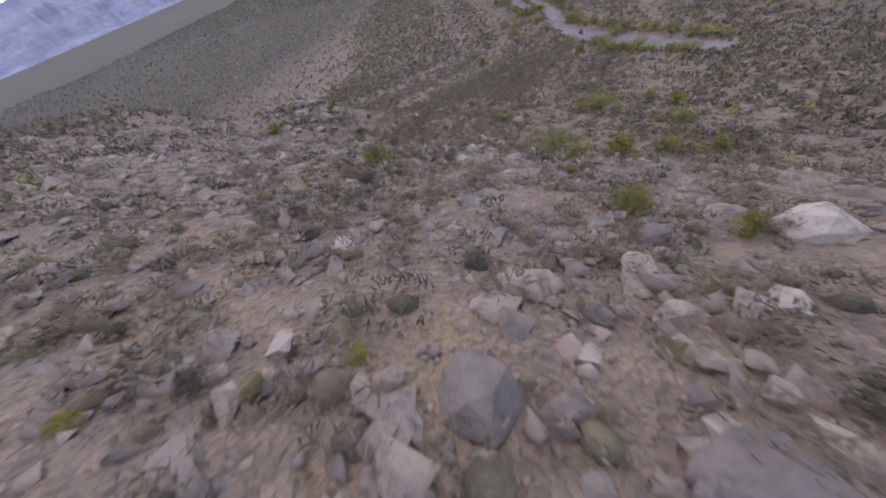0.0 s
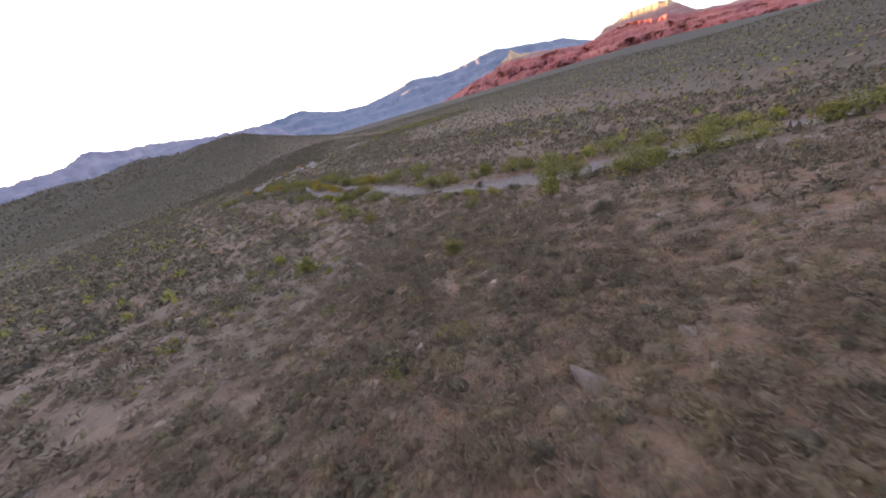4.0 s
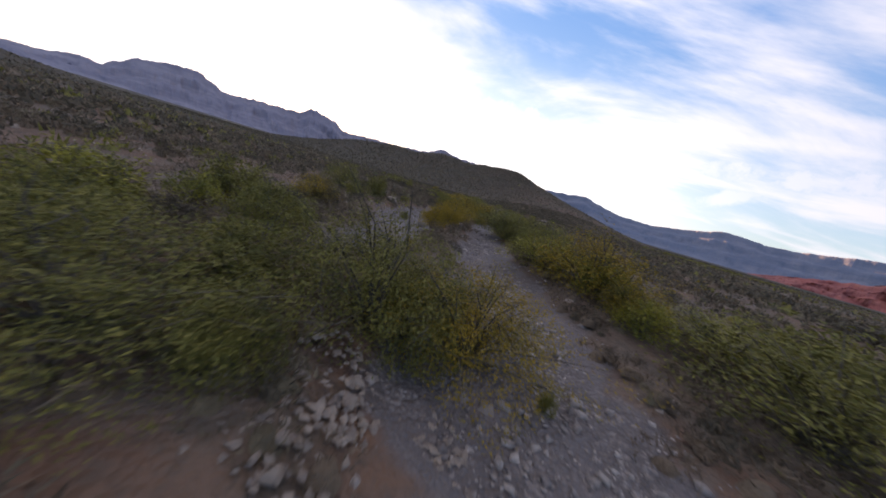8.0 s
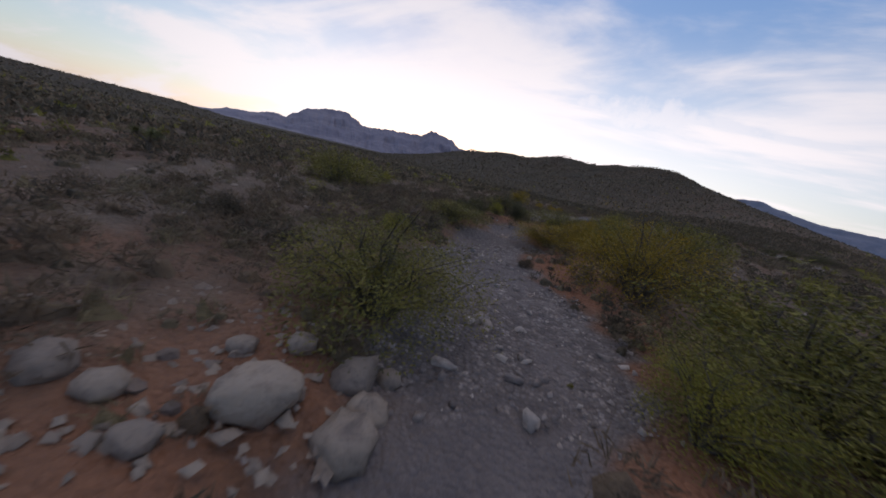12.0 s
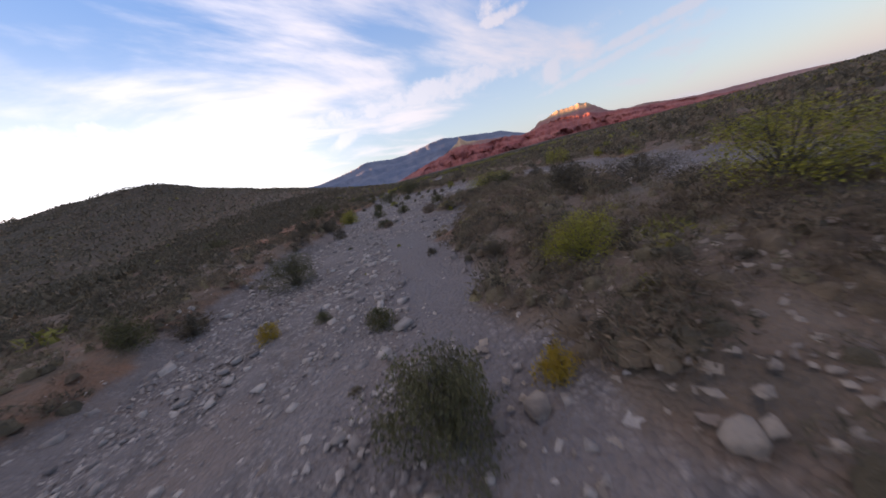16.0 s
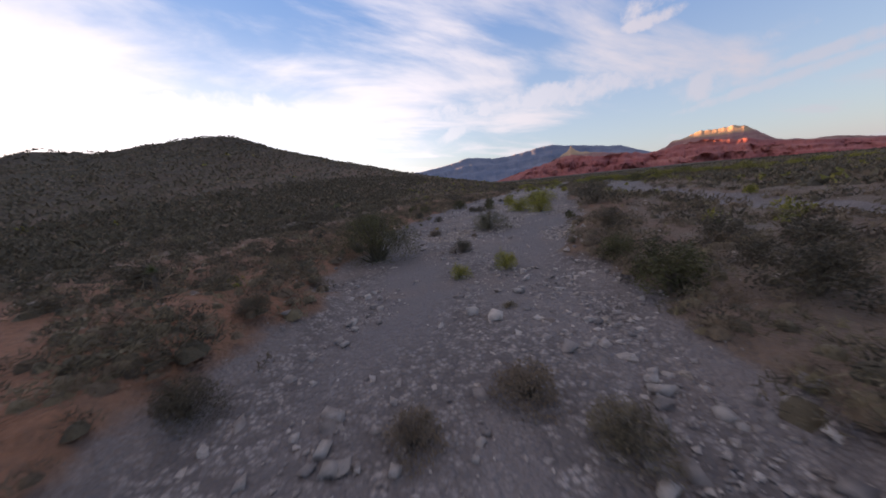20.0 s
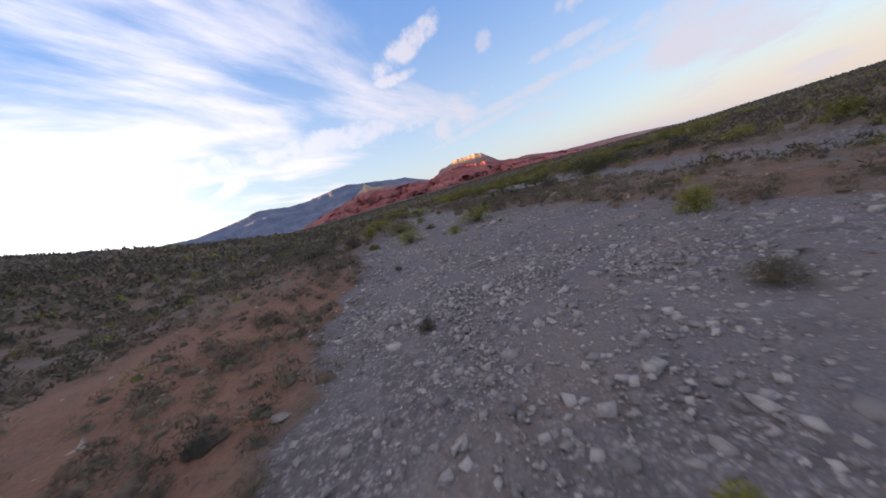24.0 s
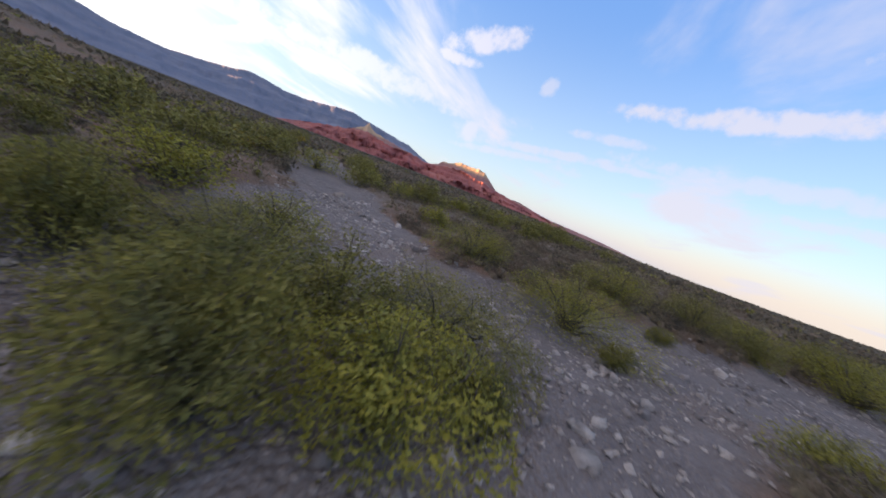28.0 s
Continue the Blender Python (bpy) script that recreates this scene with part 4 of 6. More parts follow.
plant("bitterbrush", -38.6, 135.2, 1.21)
plant("bitterbrush", -38.4, 136.9, 1.05)
plant("bitterbrush", -43.9, 140.0, 1.98)
plant("bitterbrush", -45.3, 144.6, 1.5, 1.1)
plant("bitterbrush", -35.8, 145.3, 0.64)
plant("bitterbrush", -45.3, 146.2, 1.5, 1.1)
plant("bitterbrush", -43.0, 148.3, 0.51)
plant("bitterbrush", -36.0, 153.8, 0.45)
plant("bitterbrush", -43.0, 154.8, 0.81)
plant("bitterbrush", -38.0, 155.0, 0.89)
plant("bitterbrush", -44.0, 156.3, 0.96)
plant("bitterbrush", -34.2, 156.6, 0.65)
plant("bitterbrush", -40.1, 157.5, 1.41)
plant("bitterbrush", -37.3, 158.9, 1.20)
plant("creosote", -23.3, 181.5, 0.46)
plant("creosote", 9.4, 182.2, 2.30)
plant("creosote", -4.0, 185.9, 2.30)
plant("creosote", 13.8, 186.7, 2.30)
plant("creosote", -27.1, 188.1, 0.81)
plant("creosote", 20.6, 188.8, 2.30, 0.95)
plant("creosote", 1.2, 190.6, 2.04, 0.95)
plant("creosote", 0.1, 191.8, 2.28, 0.95)
plant("creosote", -22.8, 192.5, 2.10, 0.95)
plant("creosote", -16.2, 192.6, 0.67)
plant("creosote", -19.3, 195.1, 0.96)
plant("creosote", -15.2, 197.9, 0.78)
plant("creosote", 2.1, 199.9, 1.38, 0.95)
plant("creosote", 0.3, 200.3, 1.20)
plant("creosote", 2.4, 200.8, 1.58, 0.95)
plant("creosote", 1.3, 201.1, 1.43, 0.95)
plant("creosote", 0.3, 201.2, 1.26)
plant("creosote", -4.8, 202.2, 2.16, 0.95)
plant("creosote", 0.5, 202.2, 1.51, 0.95)
plant("creosote", -0.5, 202.2, 1.01)
plant("creosote", -13.9, 203.9, 2.30, 0.95)
plant("creosote", -1.3, 205.0, 1.03)
plant("creosote", -2.6, 206.1, 1.32)
plant("creosote", 0.2, 206.8, 1.84, 0.95)
plant("creosote", -3.0, 208.1, 2.30, 0.95)
plant("creosote", -1.4, 211.5, 2.30, 0.95)
plant("blackbrush", 18.0, -73.2, 0.37)
plant("blackbrush", 19.4, -73.1, 0.47)
plant("blackbrush", 20.3, -73.1, 0.37)
plant("blackbrush", 19.8, -72.6, 0.59)
plant("blackbrush", 17.0, -72.5, 0.44)
plant("blackbrush", 23.2, -71.4, 0.68)
plant("blackbrush", 16.9, -70.8, 0.59)
plant("blackbrush", 18.2, -69.4, 0.64, 0.36)
plant("blackbrush", 16.8, -69.1, 0.74)
plant("blackbrush", 13.8, -65.1, 0.74)
plant("blackbrush", 0.1, -55.4, 1.28, 0.90)
plant("blackbrush", -1.6, -52.3, 0.87)
plant("blackbrush", 6.8, -52.2, 0.71)
plant("blackbrush", 7.6, -52.2, 0.73)
plant("blackbrush", 9.6, -49.0, 0.54)
plant("blackbrush", 2.0, -26.8, 0.46)
plant("blackbrush", -0.9, -26.6, 0.85)
plant("blackbrush", 1.7, -26.4, 0.78)
plant("blackbrush", 3.0, -24.1, 0.66)
plant("blackbrush", 7.7, -24.1, 1.08)
plant("blackbrush", -0.9, -22.5, 1.02, 0.90)
plant("blackbrush", 0.1, -22.4, 0.68)
plant("blackbrush", -9.2, -21.2, 1.76, 0.90)
plant("blackbrush", 1.8, -19.8, 0.68)
plant("blackbrush", 0.9, -17.6, 1.25, 0.90)
plant("blackbrush", 3.9, -16.9, 0.70)
plant("blackbrush", -1.8, -13.6, 0.75)
plant("blackbrush", 8.8, -10.3, 1.81, 0.90)
plant("blackbrush", -1.7, -9.0, 0.94)
plant("blackbrush", 1.9, -8.7, 1.01)
plant("blackbrush", -16.5, -8.5, 2.30, 0.90)
plant("blackbrush", 4.5, -6.3, 0.40)
plant("blackbrush", 7.2, -4.9, 0.92)
plant("blackbrush", 0.1, -4.7, 0.50)
plant("blackbrush", 0.0, -4.1, 0.51)
plant("blackbrush", -2.1, -3.4, 0.71)
plant("blackbrush", 1.1, -3.3, 0.47)
plant("blackbrush", 0.6, -3.1, 0.32)
plant("blackbrush", 0.1, -1.1, 0.63)
plant("blackbrush", -3.2, 0.8, 0.50)
plant("blackbrush", -5.2, 1.3, 0.76)
plant("blackbrush", -2.2, 1.3, 0.53)
plant("blackbrush", -4.2, 1.6, 0.31)
plant("blackbrush", -4.0, 1.8, 0.29)
plant("blackbrush", -0.8, 2.0, 0.57)
plant("blackbrush", -3.7, 2.3, 0.59)
plant("blackbrush", -2.3, 3.3, 0.65)
plant("blackbrush", -0.6, 5.4, 0.32)
plant("blackbrush", -2.0, 9.2, 0.62)
plant("blackbrush", -21.6, 24.9, 1.37, 0.90)
plant("blackbrush", -22.8, 28.9, 0.97)
plant("blackbrush", -21.4, 29.8, 1.30, 0.90)
plant("blackbrush", -20.1, 30.0, 0.38)
plant("blackbrush", -21.2, 31.7, 0.90)
plant("blackbrush", -19.5, 32.0, 0.64)
plant("blackbrush", -21.6, 32.4, 1.05, 0.90)
plant("blackbrush", -15.4, 33.5, 1.70, 0.90)
plant("blackbrush", 4.5, 35.1, 2.30, 0.90)
plant("blackbrush", -30.0, 38.8, 0.80)
plant("blackbrush", -31.5, 39.0, 0.91)
plant("blackbrush", -40.0, 39.3, 1.64, 0.90)
plant("blackbrush", -27.5, 39.5, 0.73)
plant("blackbrush", -29.1, 39.5, 0.78)
plant("blackbrush", -32.5, 39.5, 1.26, 0.90)
plant("blackbrush", -28.0, 39.8, 0.77)
plant("blackbrush", -26.9, 40.1, 1.26, 0.83)
plant("blackbrush", -29.3, 40.6, 0.80)
plant("blackbrush", -36.4, 41.4, 1.51, 0.90)
plant("blackbrush", -27.9, 41.7, 1.29, 0.90)
plant("blackbrush", -30.8, 42.4, 0.91)
plant("blackbrush", -30.4, 43.4, 1.23)
plant("blackbrush", -33.2, 46.1, 0.33)
plant("blackbrush", -27.8, 46.2, 1.20)
plant("blackbrush", -36.7, 46.6, 1.06, 0.90)
plant("blackbrush", -33.0, 46.7, 0.45)
plant("blackbrush", -36.5, 50.1, 0.98)
plant("blackbrush", -36.7, 50.8, 0.91)
plant("blackbrush", -34.9, 52.3, 0.70)
plant("blackbrush", -34.6, 52.8, 0.31)
plant("blackbrush", -41.7, 53.1, 1.02)
plant("blackbrush", -34.4, 58.0, 1.60, 0.90)
plant("blackbrush", -43.9, 84.4, 0.41)
plant("blackbrush", -44.1, 85.0, 0.39)
plant("blackbrush", -45.5, 85.9, 0.70)
plant("blackbrush", -45.0, 87.9, 0.75)
plant("blackbrush", -41.8, 89.7, 1.28, 0.90)
plant("blackbrush", -45.6, 89.8, 0.50)
plant("blackbrush", -39.1, 90.2, 1.80, 0.90)
plant("blackbrush", -50.5, 90.2, 1.12, 0.90)
plant("blackbrush", -41.0, 96.7, 0.85)
plant("blackbrush", -49.0, 96.8, 1.05, 0.90)
plant("blackbrush", -43.9, 96.9, 0.56)
plant("blackbrush", -42.0, 97.8, 0.43)
plant("blackbrush", -45.0, 97.9, 0.54)
plant("blackbrush", -39.5, 98.0, 0.57)
plant("blackbrush", -47.6, 98.0, 0.78)
plant("blackbrush", -36.4, 98.8, 1.15)
plant("blackbrush", -49.2, 99.3, 1.08)
plant("blackbrush", -40.4, 99.3, 1.11, 0.90)
plant("blackbrush", -48.1, 99.8, 1.23, 0.90)
plant("blackbrush", -49.3, 105.1, 1.29, 0.90)
plant("blackbrush", -39.9, 107.8, 1.09, 0.90)
plant("blackbrush", -47.5, 111.1, 1.20)
plant("blackbrush", -49.9, 112.0, 1.14)
plant("blackbrush", -45.4, 113.1, 0.57)
plant("blackbrush", -35.2, 114.1, 1.13)
plant("blackbrush", -49.0, 118.3, 1.43, 0.90)
plant("blackbrush", -35.6, 120.8, 0.94)
plant("blackbrush", -36.6, 121.7, 1.26, 0.90)
plant("blackbrush", -37.0, 123.8, 1.02, 0.90)
plant("blackbrush", -46.6, 126.5, 1.24)
plant("blackbrush", -44.4, 129.0, 1.12, 0.90)
plant("blackbrush", -44.4, 133.4, 1.08, 0.90)
plant("blackbrush", -45.6, 133.6, 0.61)
plant("blackbrush", -38.4, 133.8, 0.49)
plant("blackbrush", -37.3, 134.5, 1.12)
plant("blackbrush", -44.7, 135.1, 1.00)
plant("blackbrush", -36.8, 135.7, 0.75)
plant("blackbrush", -34.1, 137.2, 1.12)
plant("blackbrush", -48.2, 137.2, 1.10)
plant("blackbrush", -35.9, 137.4, 1.13)
plant("blackbrush", -36.9, 139.8, 1.01)
plant("blackbrush", -46.7, 140.0, 1.02)
plant("blackbrush", -41.3, 140.2, 1.22)
plant("bitterbrush", -39.75, 144.4, 2.25, 1.2)
plant("blackbrush", -33.5, 147.4, 1.87, 0.90)
plant("blackbrush", -42.0, 149.4, 1.02, 0.90)
plant("blackbrush", -49.9, 150.1, 1.78, 0.90)
plant("blackbrush", -43.2, 150.7, 1.16, 0.90)
plant("blackbrush", -32.0, 151.1, 2.03, 0.90)
plant("blackbrush", -39.4, 153.9, 1.45, 0.95)
plant("blackbrush", -38.9, 153.3, 1.3, 0.9)
plant("blackbrush", -42.7, 156.2, 0.98)
plant("blackbrush", -51.3, 156.4, 2.30, 0.90)
plant("blackbrush", -43.8, 157.6, 0.52)
plant("blackbrush", -41.6, 159.0, 0.86)
plant("blackbrush", -45.9, 160.3, 1.22)
plant("blackbrush", -44.2, 162.2, 0.81)
plant("blackbrush", -32.3, 162.9, 1.12)
plant("blackbrush", -35.3, 163.4, 1.27, 0.90)
plant("blackbrush", -38.0, 167.4, 1.74, 0.90)
plant("blackbrush", -39.9, 170.1, 2.30, 0.90)
plant("blackbrush", -14.7, 184.6, 1.41, 0.90)
plant("blackbrush", -16.7, 188.4, 0.63)
plant("blackbrush", -15.2, 189.2, 0.67)
plant("blackbrush", -27.7, 189.6, 1.28, 0.90)
plant("blackbrush", -15.0, 190.3, 0.58)
plant("blackbrush", -29.6, 191.3, 2.30, 0.90)
plant("blackbrush", -0.1, 194.8, 0.25)
plant("blackbrush", -0.7, 198.5, 0.77)
plant("blackbrush", -0.7, 199.9, 0.54)
plant("blackbrush", -3.6, 200.1, 1.04)
plant("blackbrush", -3.4, 201.3, 0.33)
plant("blackbrush", -25.2, 202.2, 1.98, 0.90)
plant("blackbrush", -29.6, 205.4, 2.30, 0.90)
plant("dead", 2.7, -20.2, 0.77)
plant("dead", -27.9, 38.9, 0.62)
plant("dead", -30.5, 40.1, 0.97)
plant("dead", -42.8, 96.7, 0.66)
plant("dead", -45.5, 96.9, 0.62)
plant("dead", -43.2, 98.1, 1.21)
plant("dead", -40.9, 108.2, 0.50)
plant("dead", -42.3, 132.9, 0.87)
plant("dead", -41.3, 133.3, 0.76)
plant("dead", -40.6, 143.1, 0.61)
plant("dead", -42.2, 144.4, 1.12)
plant("dead", -22.5, 188.8, 1.20, 0.90)
plant("dead", -16.3, 191.4, 0.78)
plant("dead", -3.3, 195.0, 1.12, 0.90)
plant("joshua", -6.1, -3.8, 0.83)
plant("joshua", -31.0, 40.7, 0.37)
plant("joshua", -31.0, 41.5, 0.42)
plant("joshua", -43.6, 44.4, 0.70)
plant("joshua", -47.8, 137.0, 1.05)
plant("blackbrush", -42.7, 155.2, 0.95)
plant("blackbrush", -44.3, 156.8, 1.0)
plant("joshua", -52.5, 163.4, 1.05)
plant("joshua", -16.9, 185.7, 0.90)
plant("joshua", 0.6, 186.3, 1.05)
plant("joshua", -10.1, 187.0, 0.57)
plant("joshua", -11.9, 187.8, 1.05)
plant("joshua", -18.8, 188.7, 0.87)
plant("joshua", -11.7, 191.7, 1.05)
plant("joshua", -7.9, 192.0, 0.94)
plant("joshua", -8.4, 195.0, 0.41)
plant("joshua", -33.1, 220.9, 1.05)
plant("joshua", -28.3, 232.1, 1.05)
plant("yucca", -19.2, 186.7, 1.04)
plant("yucca", -14.3, 188.4, 0.83)
plant("yucca", -16.0, 189.7, 0.55)
plant("yucca", -13.5, 191.3, 0.98)
plant("yucca", -10.0, 192.7, 0.79)
plant("yucca", -16.0, 194.0, 0.75)
plant("acacia", -13.2, 16.6, 1.89)
plant("acacia", -4.7, 19.0, 1.97)
plant("acacia", -5.8, 20.0, 2.30, 1.45)
plant("acacia", -12.0, 21.0, 1.50)
plant("acacia", -12.8, 23.4, 1.50, 1.01)
plant("acacia", -13.5, 24.5, 1.50, 0.89)
plant("acacia", -14.1, 26.3, 1.96, 0.99)
plant("acacia", -15.5, 28.1, 2.30, 0.96)
plant("acacia", -17.6, 30.5, 1.54)
plant("acacia", -18.0, 32.3, 2.09, 1.45)
plant("acacia", -18.5, 33.6, 1.65)
plant("acacia", -33.1, 53.5, 1.93)
plant("acacia", -36.5, 55.0, 1.67, 0.95)
plant("acacia", -46.0, 85.1, 0.48)
plant("acacia", -48.7, 88.4, 0.48)
plant("acacia", -42.1, 146.4, 0.25)
plant("acacia", -15.9, 195.5, 0.49)
plant("bare", 13.9, 187.3, 2.00)
plant("rabbitbrush", 19.0, -73.6, 0.25)
plant("rabbitbrush", 20.3, -72.4, 0.25)
plant("rabbitbrush", 12.3, -62.9, 0.52)
plant("rabbitbrush", 13.1, -56.1, 0.61)
plant("rabbitbrush", 0.5, -56.1, 0.35)
plant("rabbitbrush", 1.2, -53.7, 0.36)
plant("rabbitbrush", 10.5, -50.7, 0.44)
plant("rabbitbrush", 2.6, -27.7, 0.38)
plant("rabbitbrush", -3.4, -25.7, 0.50)
plant("rabbitbrush", 0.1, -25.4, 0.65)
plant("rabbitbrush", -4.9, -19.4, 0.54)
plant("rabbitbrush", -2.0, -18.4, 0.31)
plant("rabbitbrush", -3.0, -16.9, 0.59)
plant("rabbitbrush", -10.8, -11.5, 1.27)
plant("rabbitbrush", 6.9, -10.6, 1.57, 1.05)
plant("rabbitbrush", -2.4, -9.7, 0.39)
plant("rabbitbrush", 5.4, -7.5, 1.30)
plant("rabbitbrush", 1.5, -3.6, 0.44)
plant("rabbitbrush", 4.0, -0.3, 0.26)
plant("rabbitbrush", -1.7, 1.6, 0.83)
plant("rabbitbrush", -9.2, 6.2, 2.06, 1.05)
plant("rabbitbrush", 1.7, 6.4, 1.86, 1.05)
plant("rabbitbrush", -10.4, 11.8, 1.50, 1.05)
plant("rabbitbrush", -10.8, 13.1, 1.05)
plant("rabbitbrush", -3.0, 19.9, 2.30, 1.05)
plant("rabbitbrush", -7.3, 21.2, 2.30, 1.05)
plant("rabbitbrush", -15.7, 21.3, 0.29)
plant("rabbitbrush", -20.5, 28.7, 0.42)
plant("rabbitbrush", -20.4, 29.6, 0.36)
plant("rabbitbrush", -26.0, 40.8, 1.49, 0.84)
plant("rabbitbrush", -29.0, 42.9, 0.91)
plant("rabbitbrush", -29.5, 43.6, 0.93)
plant("rabbitbrush", -36.3, 49.6, 0.92)
plant("rabbitbrush", -30.8, 50.0, 1.84, 1.04)
plant("rabbitbrush", -48.5, 54.0, 0.95)
plant("bitterbrush", -40.2, 54.8, 1.1, 0.8)
plant("bitterbrush", -41.9, 58.0, 1.60, 0.95)
plant("rabbitbrush", -31.8, 63.1, 1.64, 1.05)
plant("rabbitbrush", -44.8, 85.3, 0.56)
plant("rabbitbrush", -42.0, 85.7, 1.74, 1.05)
plant("rabbitbrush", -43.5, 86.4, 0.30)
plant("rabbitbrush", -43.5, 86.8, 0.33)
plant("rabbitbrush", -47.1, 90.2, 0.38)
plant("rabbitbrush", -46.0, 91.8, 0.63)
plant("rabbitbrush", -45.2, 97.1, 0.31)
plant("rabbitbrush", -48.7, 98.3, 0.40)
plant("rabbitbrush", -45.9, 99.9, 0.40)
plant("rabbitbrush", -37.9, 101.7, 1.99, 1.05)
plant("rabbitbrush", -32.4, 102.0, 1.54, 1.05)
plant("rabbitbrush", -46.9, 104.2, 1.23)
plant("rabbitbrush", -47.1, 105.2, 1.16)
plant("rabbitbrush", -43.3, 107.2, 0.27)
plant("rabbitbrush", -41.1, 107.6, 0.27)
plant("rabbitbrush", -38.5, 108.0, 0.25)
plant("rabbitbrush", -39.8, 108.6, 0.41)
plant("rabbitbrush", -43.2, 108.7, 0.84)
plant("rabbitbrush", -46.4, 108.9, 0.27)
plant("rabbitbrush", -44.6, 108.9, 0.48)
plant("rabbitbrush", -35.5, 110.6, 0.70)
plant("rabbitbrush", -36.5, 113.1, 1.01)
plant("rabbitbrush", -42.2, 118.3, 0.46)
plant("rabbitbrush", -43.8, 136.5, 0.43)
plant("rabbitbrush", -41.6, 137.3, 0.74)
plant("rabbitbrush", -40.5, 137.9, 0.81)
plant("rabbitbrush", -43.7, 147.5, 0.45)
plant("rabbitbrush", -35.8, 149.4, 1.38)
plant("rabbitbrush", -39.9, 150.5, 0.69)
plant("rabbitbrush", -36.7, 151.1, 1.43)
plant("rabbitbrush", -34.1, 155.3, 1.92, 1.05)
plant("rabbitbrush", -35.9, 157.2, 1.31)
plant("rabbitbrush", -32.4, 159.4, 2.30, 1.05)
plant("rabbitbrush", -24.8, 183.2, 0.95)
plant("rabbitbrush", -22.1, 184.3, 1.72, 1.05)
plant("rabbitbrush", -25.7, 186.2, 2.09, 1.05)
plant("rabbitbrush", -25.3, 192.4, 1.09)
plant("rabbitbrush", 1.8, 193.5, 1.39, 0.95)
plant("rabbitbrush", 5.9, 195.4, 2.30, 0.95)
plant("rabbitbrush", -23.0, 196.1, 2.30, 0.95)
plant("rabbitbrush", 1.3, 200.0, 1.32, 0.95)
plant("rabbitbrush", -1.4, 201.2, 1.49, 0.95)
plant("rabbitbrush", -0.7, 202.8, 1.15)
plant("rabbitbrush", 1.2, 203.2, 1.91, 0.95)
plant("rabbitbrush", -0.0, 204.2, 1.39, 0.95)
plant("creosote", 23.2, -22.2, 1.96)
plant("creosote", 21.6, -21.4, 1.14)
plant("rabbitbrush", 19.7, -19.8, 1.64, 1.05)
plant("creosote", 15.9, -17.2, 1.49)
plant("rabbitbrush", 14.4, -16.2, 1.41)
plant("creosote", 12.5, -13.7, 1.66)
plant("creosote", 11.1, -12.7, 1.83)
plant("rabbitbrush", 5.7, -8.8, 1.06)
plant("rabbitbrush", 27.6, -14.5, 1.18)
plant("rabbitbrush", 25.9, -13.6, 2.06, 1.05)
plant("creosote", 23.9, -12.9, 1.51)
plant("creosote", 21.1, -10.2, 2.01)
plant("creosote", 18.7, -8.2, 1.97)
plant("rabbitbrush", 17.2, -7.5, 1.41)
plant("rabbitbrush", 15.7, -7.2, 1.32)
plant("creosote", 14.3, -6.0, 1.85)
plant("creosote", 12.5, -4.8, 1.20)
plant("creosote", 11.2, -4.0, 1.92)
plant("creosote", 8.8, -2.0, 1.46)
plant("creosote", 1.9, 9.4, 1.25)
plant("blackbrush", -0.5, 12.1, 0.91)
plant("acacia", -1.2, 14.5, 0.80)
plant("creosote", -7.9, 23.3, 1.51)
plant("rabbitbrush", -9.1, 24.2, 1.21)
plant("rabbitbrush", -9.3, 26.1, 0.88)
plant("creosote", -18.6, 37.8, 1.28)
plant("acacia", -21.6, 42.5, 1.22)
plant("acacia", -23.3, 42.9, 1.06)
plant("acacia", -27.3, 48.3, 1.54)
plant("creosote", -29.5, 49.2, 0.86)
plant("acacia", -43.1, 58.7, 1.14)
plant("acacia", -46.6, 63.6, 1.27)
plant("dead", -47.2, 65.5, 1.02, 0.90)
plant("acacia", -48.4, 68.0, 0.95)
plant("acacia", -50.6, 72.4, 1.50)
plant("acacia", -51.3, 74.6, 1.05)
plant("dead", -52.5, 77.6, 1.27, 0.90)
plant("blackbrush", -52.7, 80.8, 1.16, 0.90)
plant("dead", -52.9, 83.4, 1.50, 0.90)
plant("dead", -52.3, 85.0, 0.95)
plant("creosote", -39.6, 63.7, 1.58)
plant("creosote", -40.8, 66.5, 1.51)
plant("creosote", -42.7, 69.9, 1.39)
plant("blackbrush", -43.1, 72.0, 1.10, 0.90)
plant("blackbrush", -43.0, 74.3, 1.22, 0.90)
plant("rabbitbrush", -43.9, 77.4, 0.94)
plant("rabbitbrush", -44.9, 79.5, 1.50, 1.05)
plant("rabbitbrush", -44.9, 82.6, 1.65, 1.05)
plant("rabbitbrush", -44.5, 86.4, 1.30)
plant("creosote", -12.7, 171.9, 1.28)
plant("rabbitbrush", -11.0, 175.2, 1.73, 1.05)
plant("blackbrush", -8.6, 178.7, 1.49, 0.90)
plant("blackbrush", -6.2, 181.3, 1.21)
plant("blackbrush", -4.5, 184.2, 1.54, 0.90)
plant("blackbrush", -2.0, 187.4, 1.29, 0.90)
plant("creosote", -2.2, 203.9, 1.27)
plant("acacia", 1.5, 212.0, 1.03)
plant("acacia", 2.4, 214.9, 1.35, 0.95)
plant("creosote", 3.5, 216.7, 1.83, 0.95)
plant("creosote", 3.9, 219.9, 1.56, 0.95)
plant("creosote", 4.5, 223.0, 1.37, 0.95)
plant("creosote", 5.5, 224.8, 1.65, 0.95)
plant("acacia", 6.5, 228.0, 1.75, 0.95)
plant("acacia", 7.6, 228.9, 1.04)
plant("creosote", 7.9, 230.6, 1.65, 0.95)
plant("creosote", 7.9, 232.1, 1.48, 0.95)
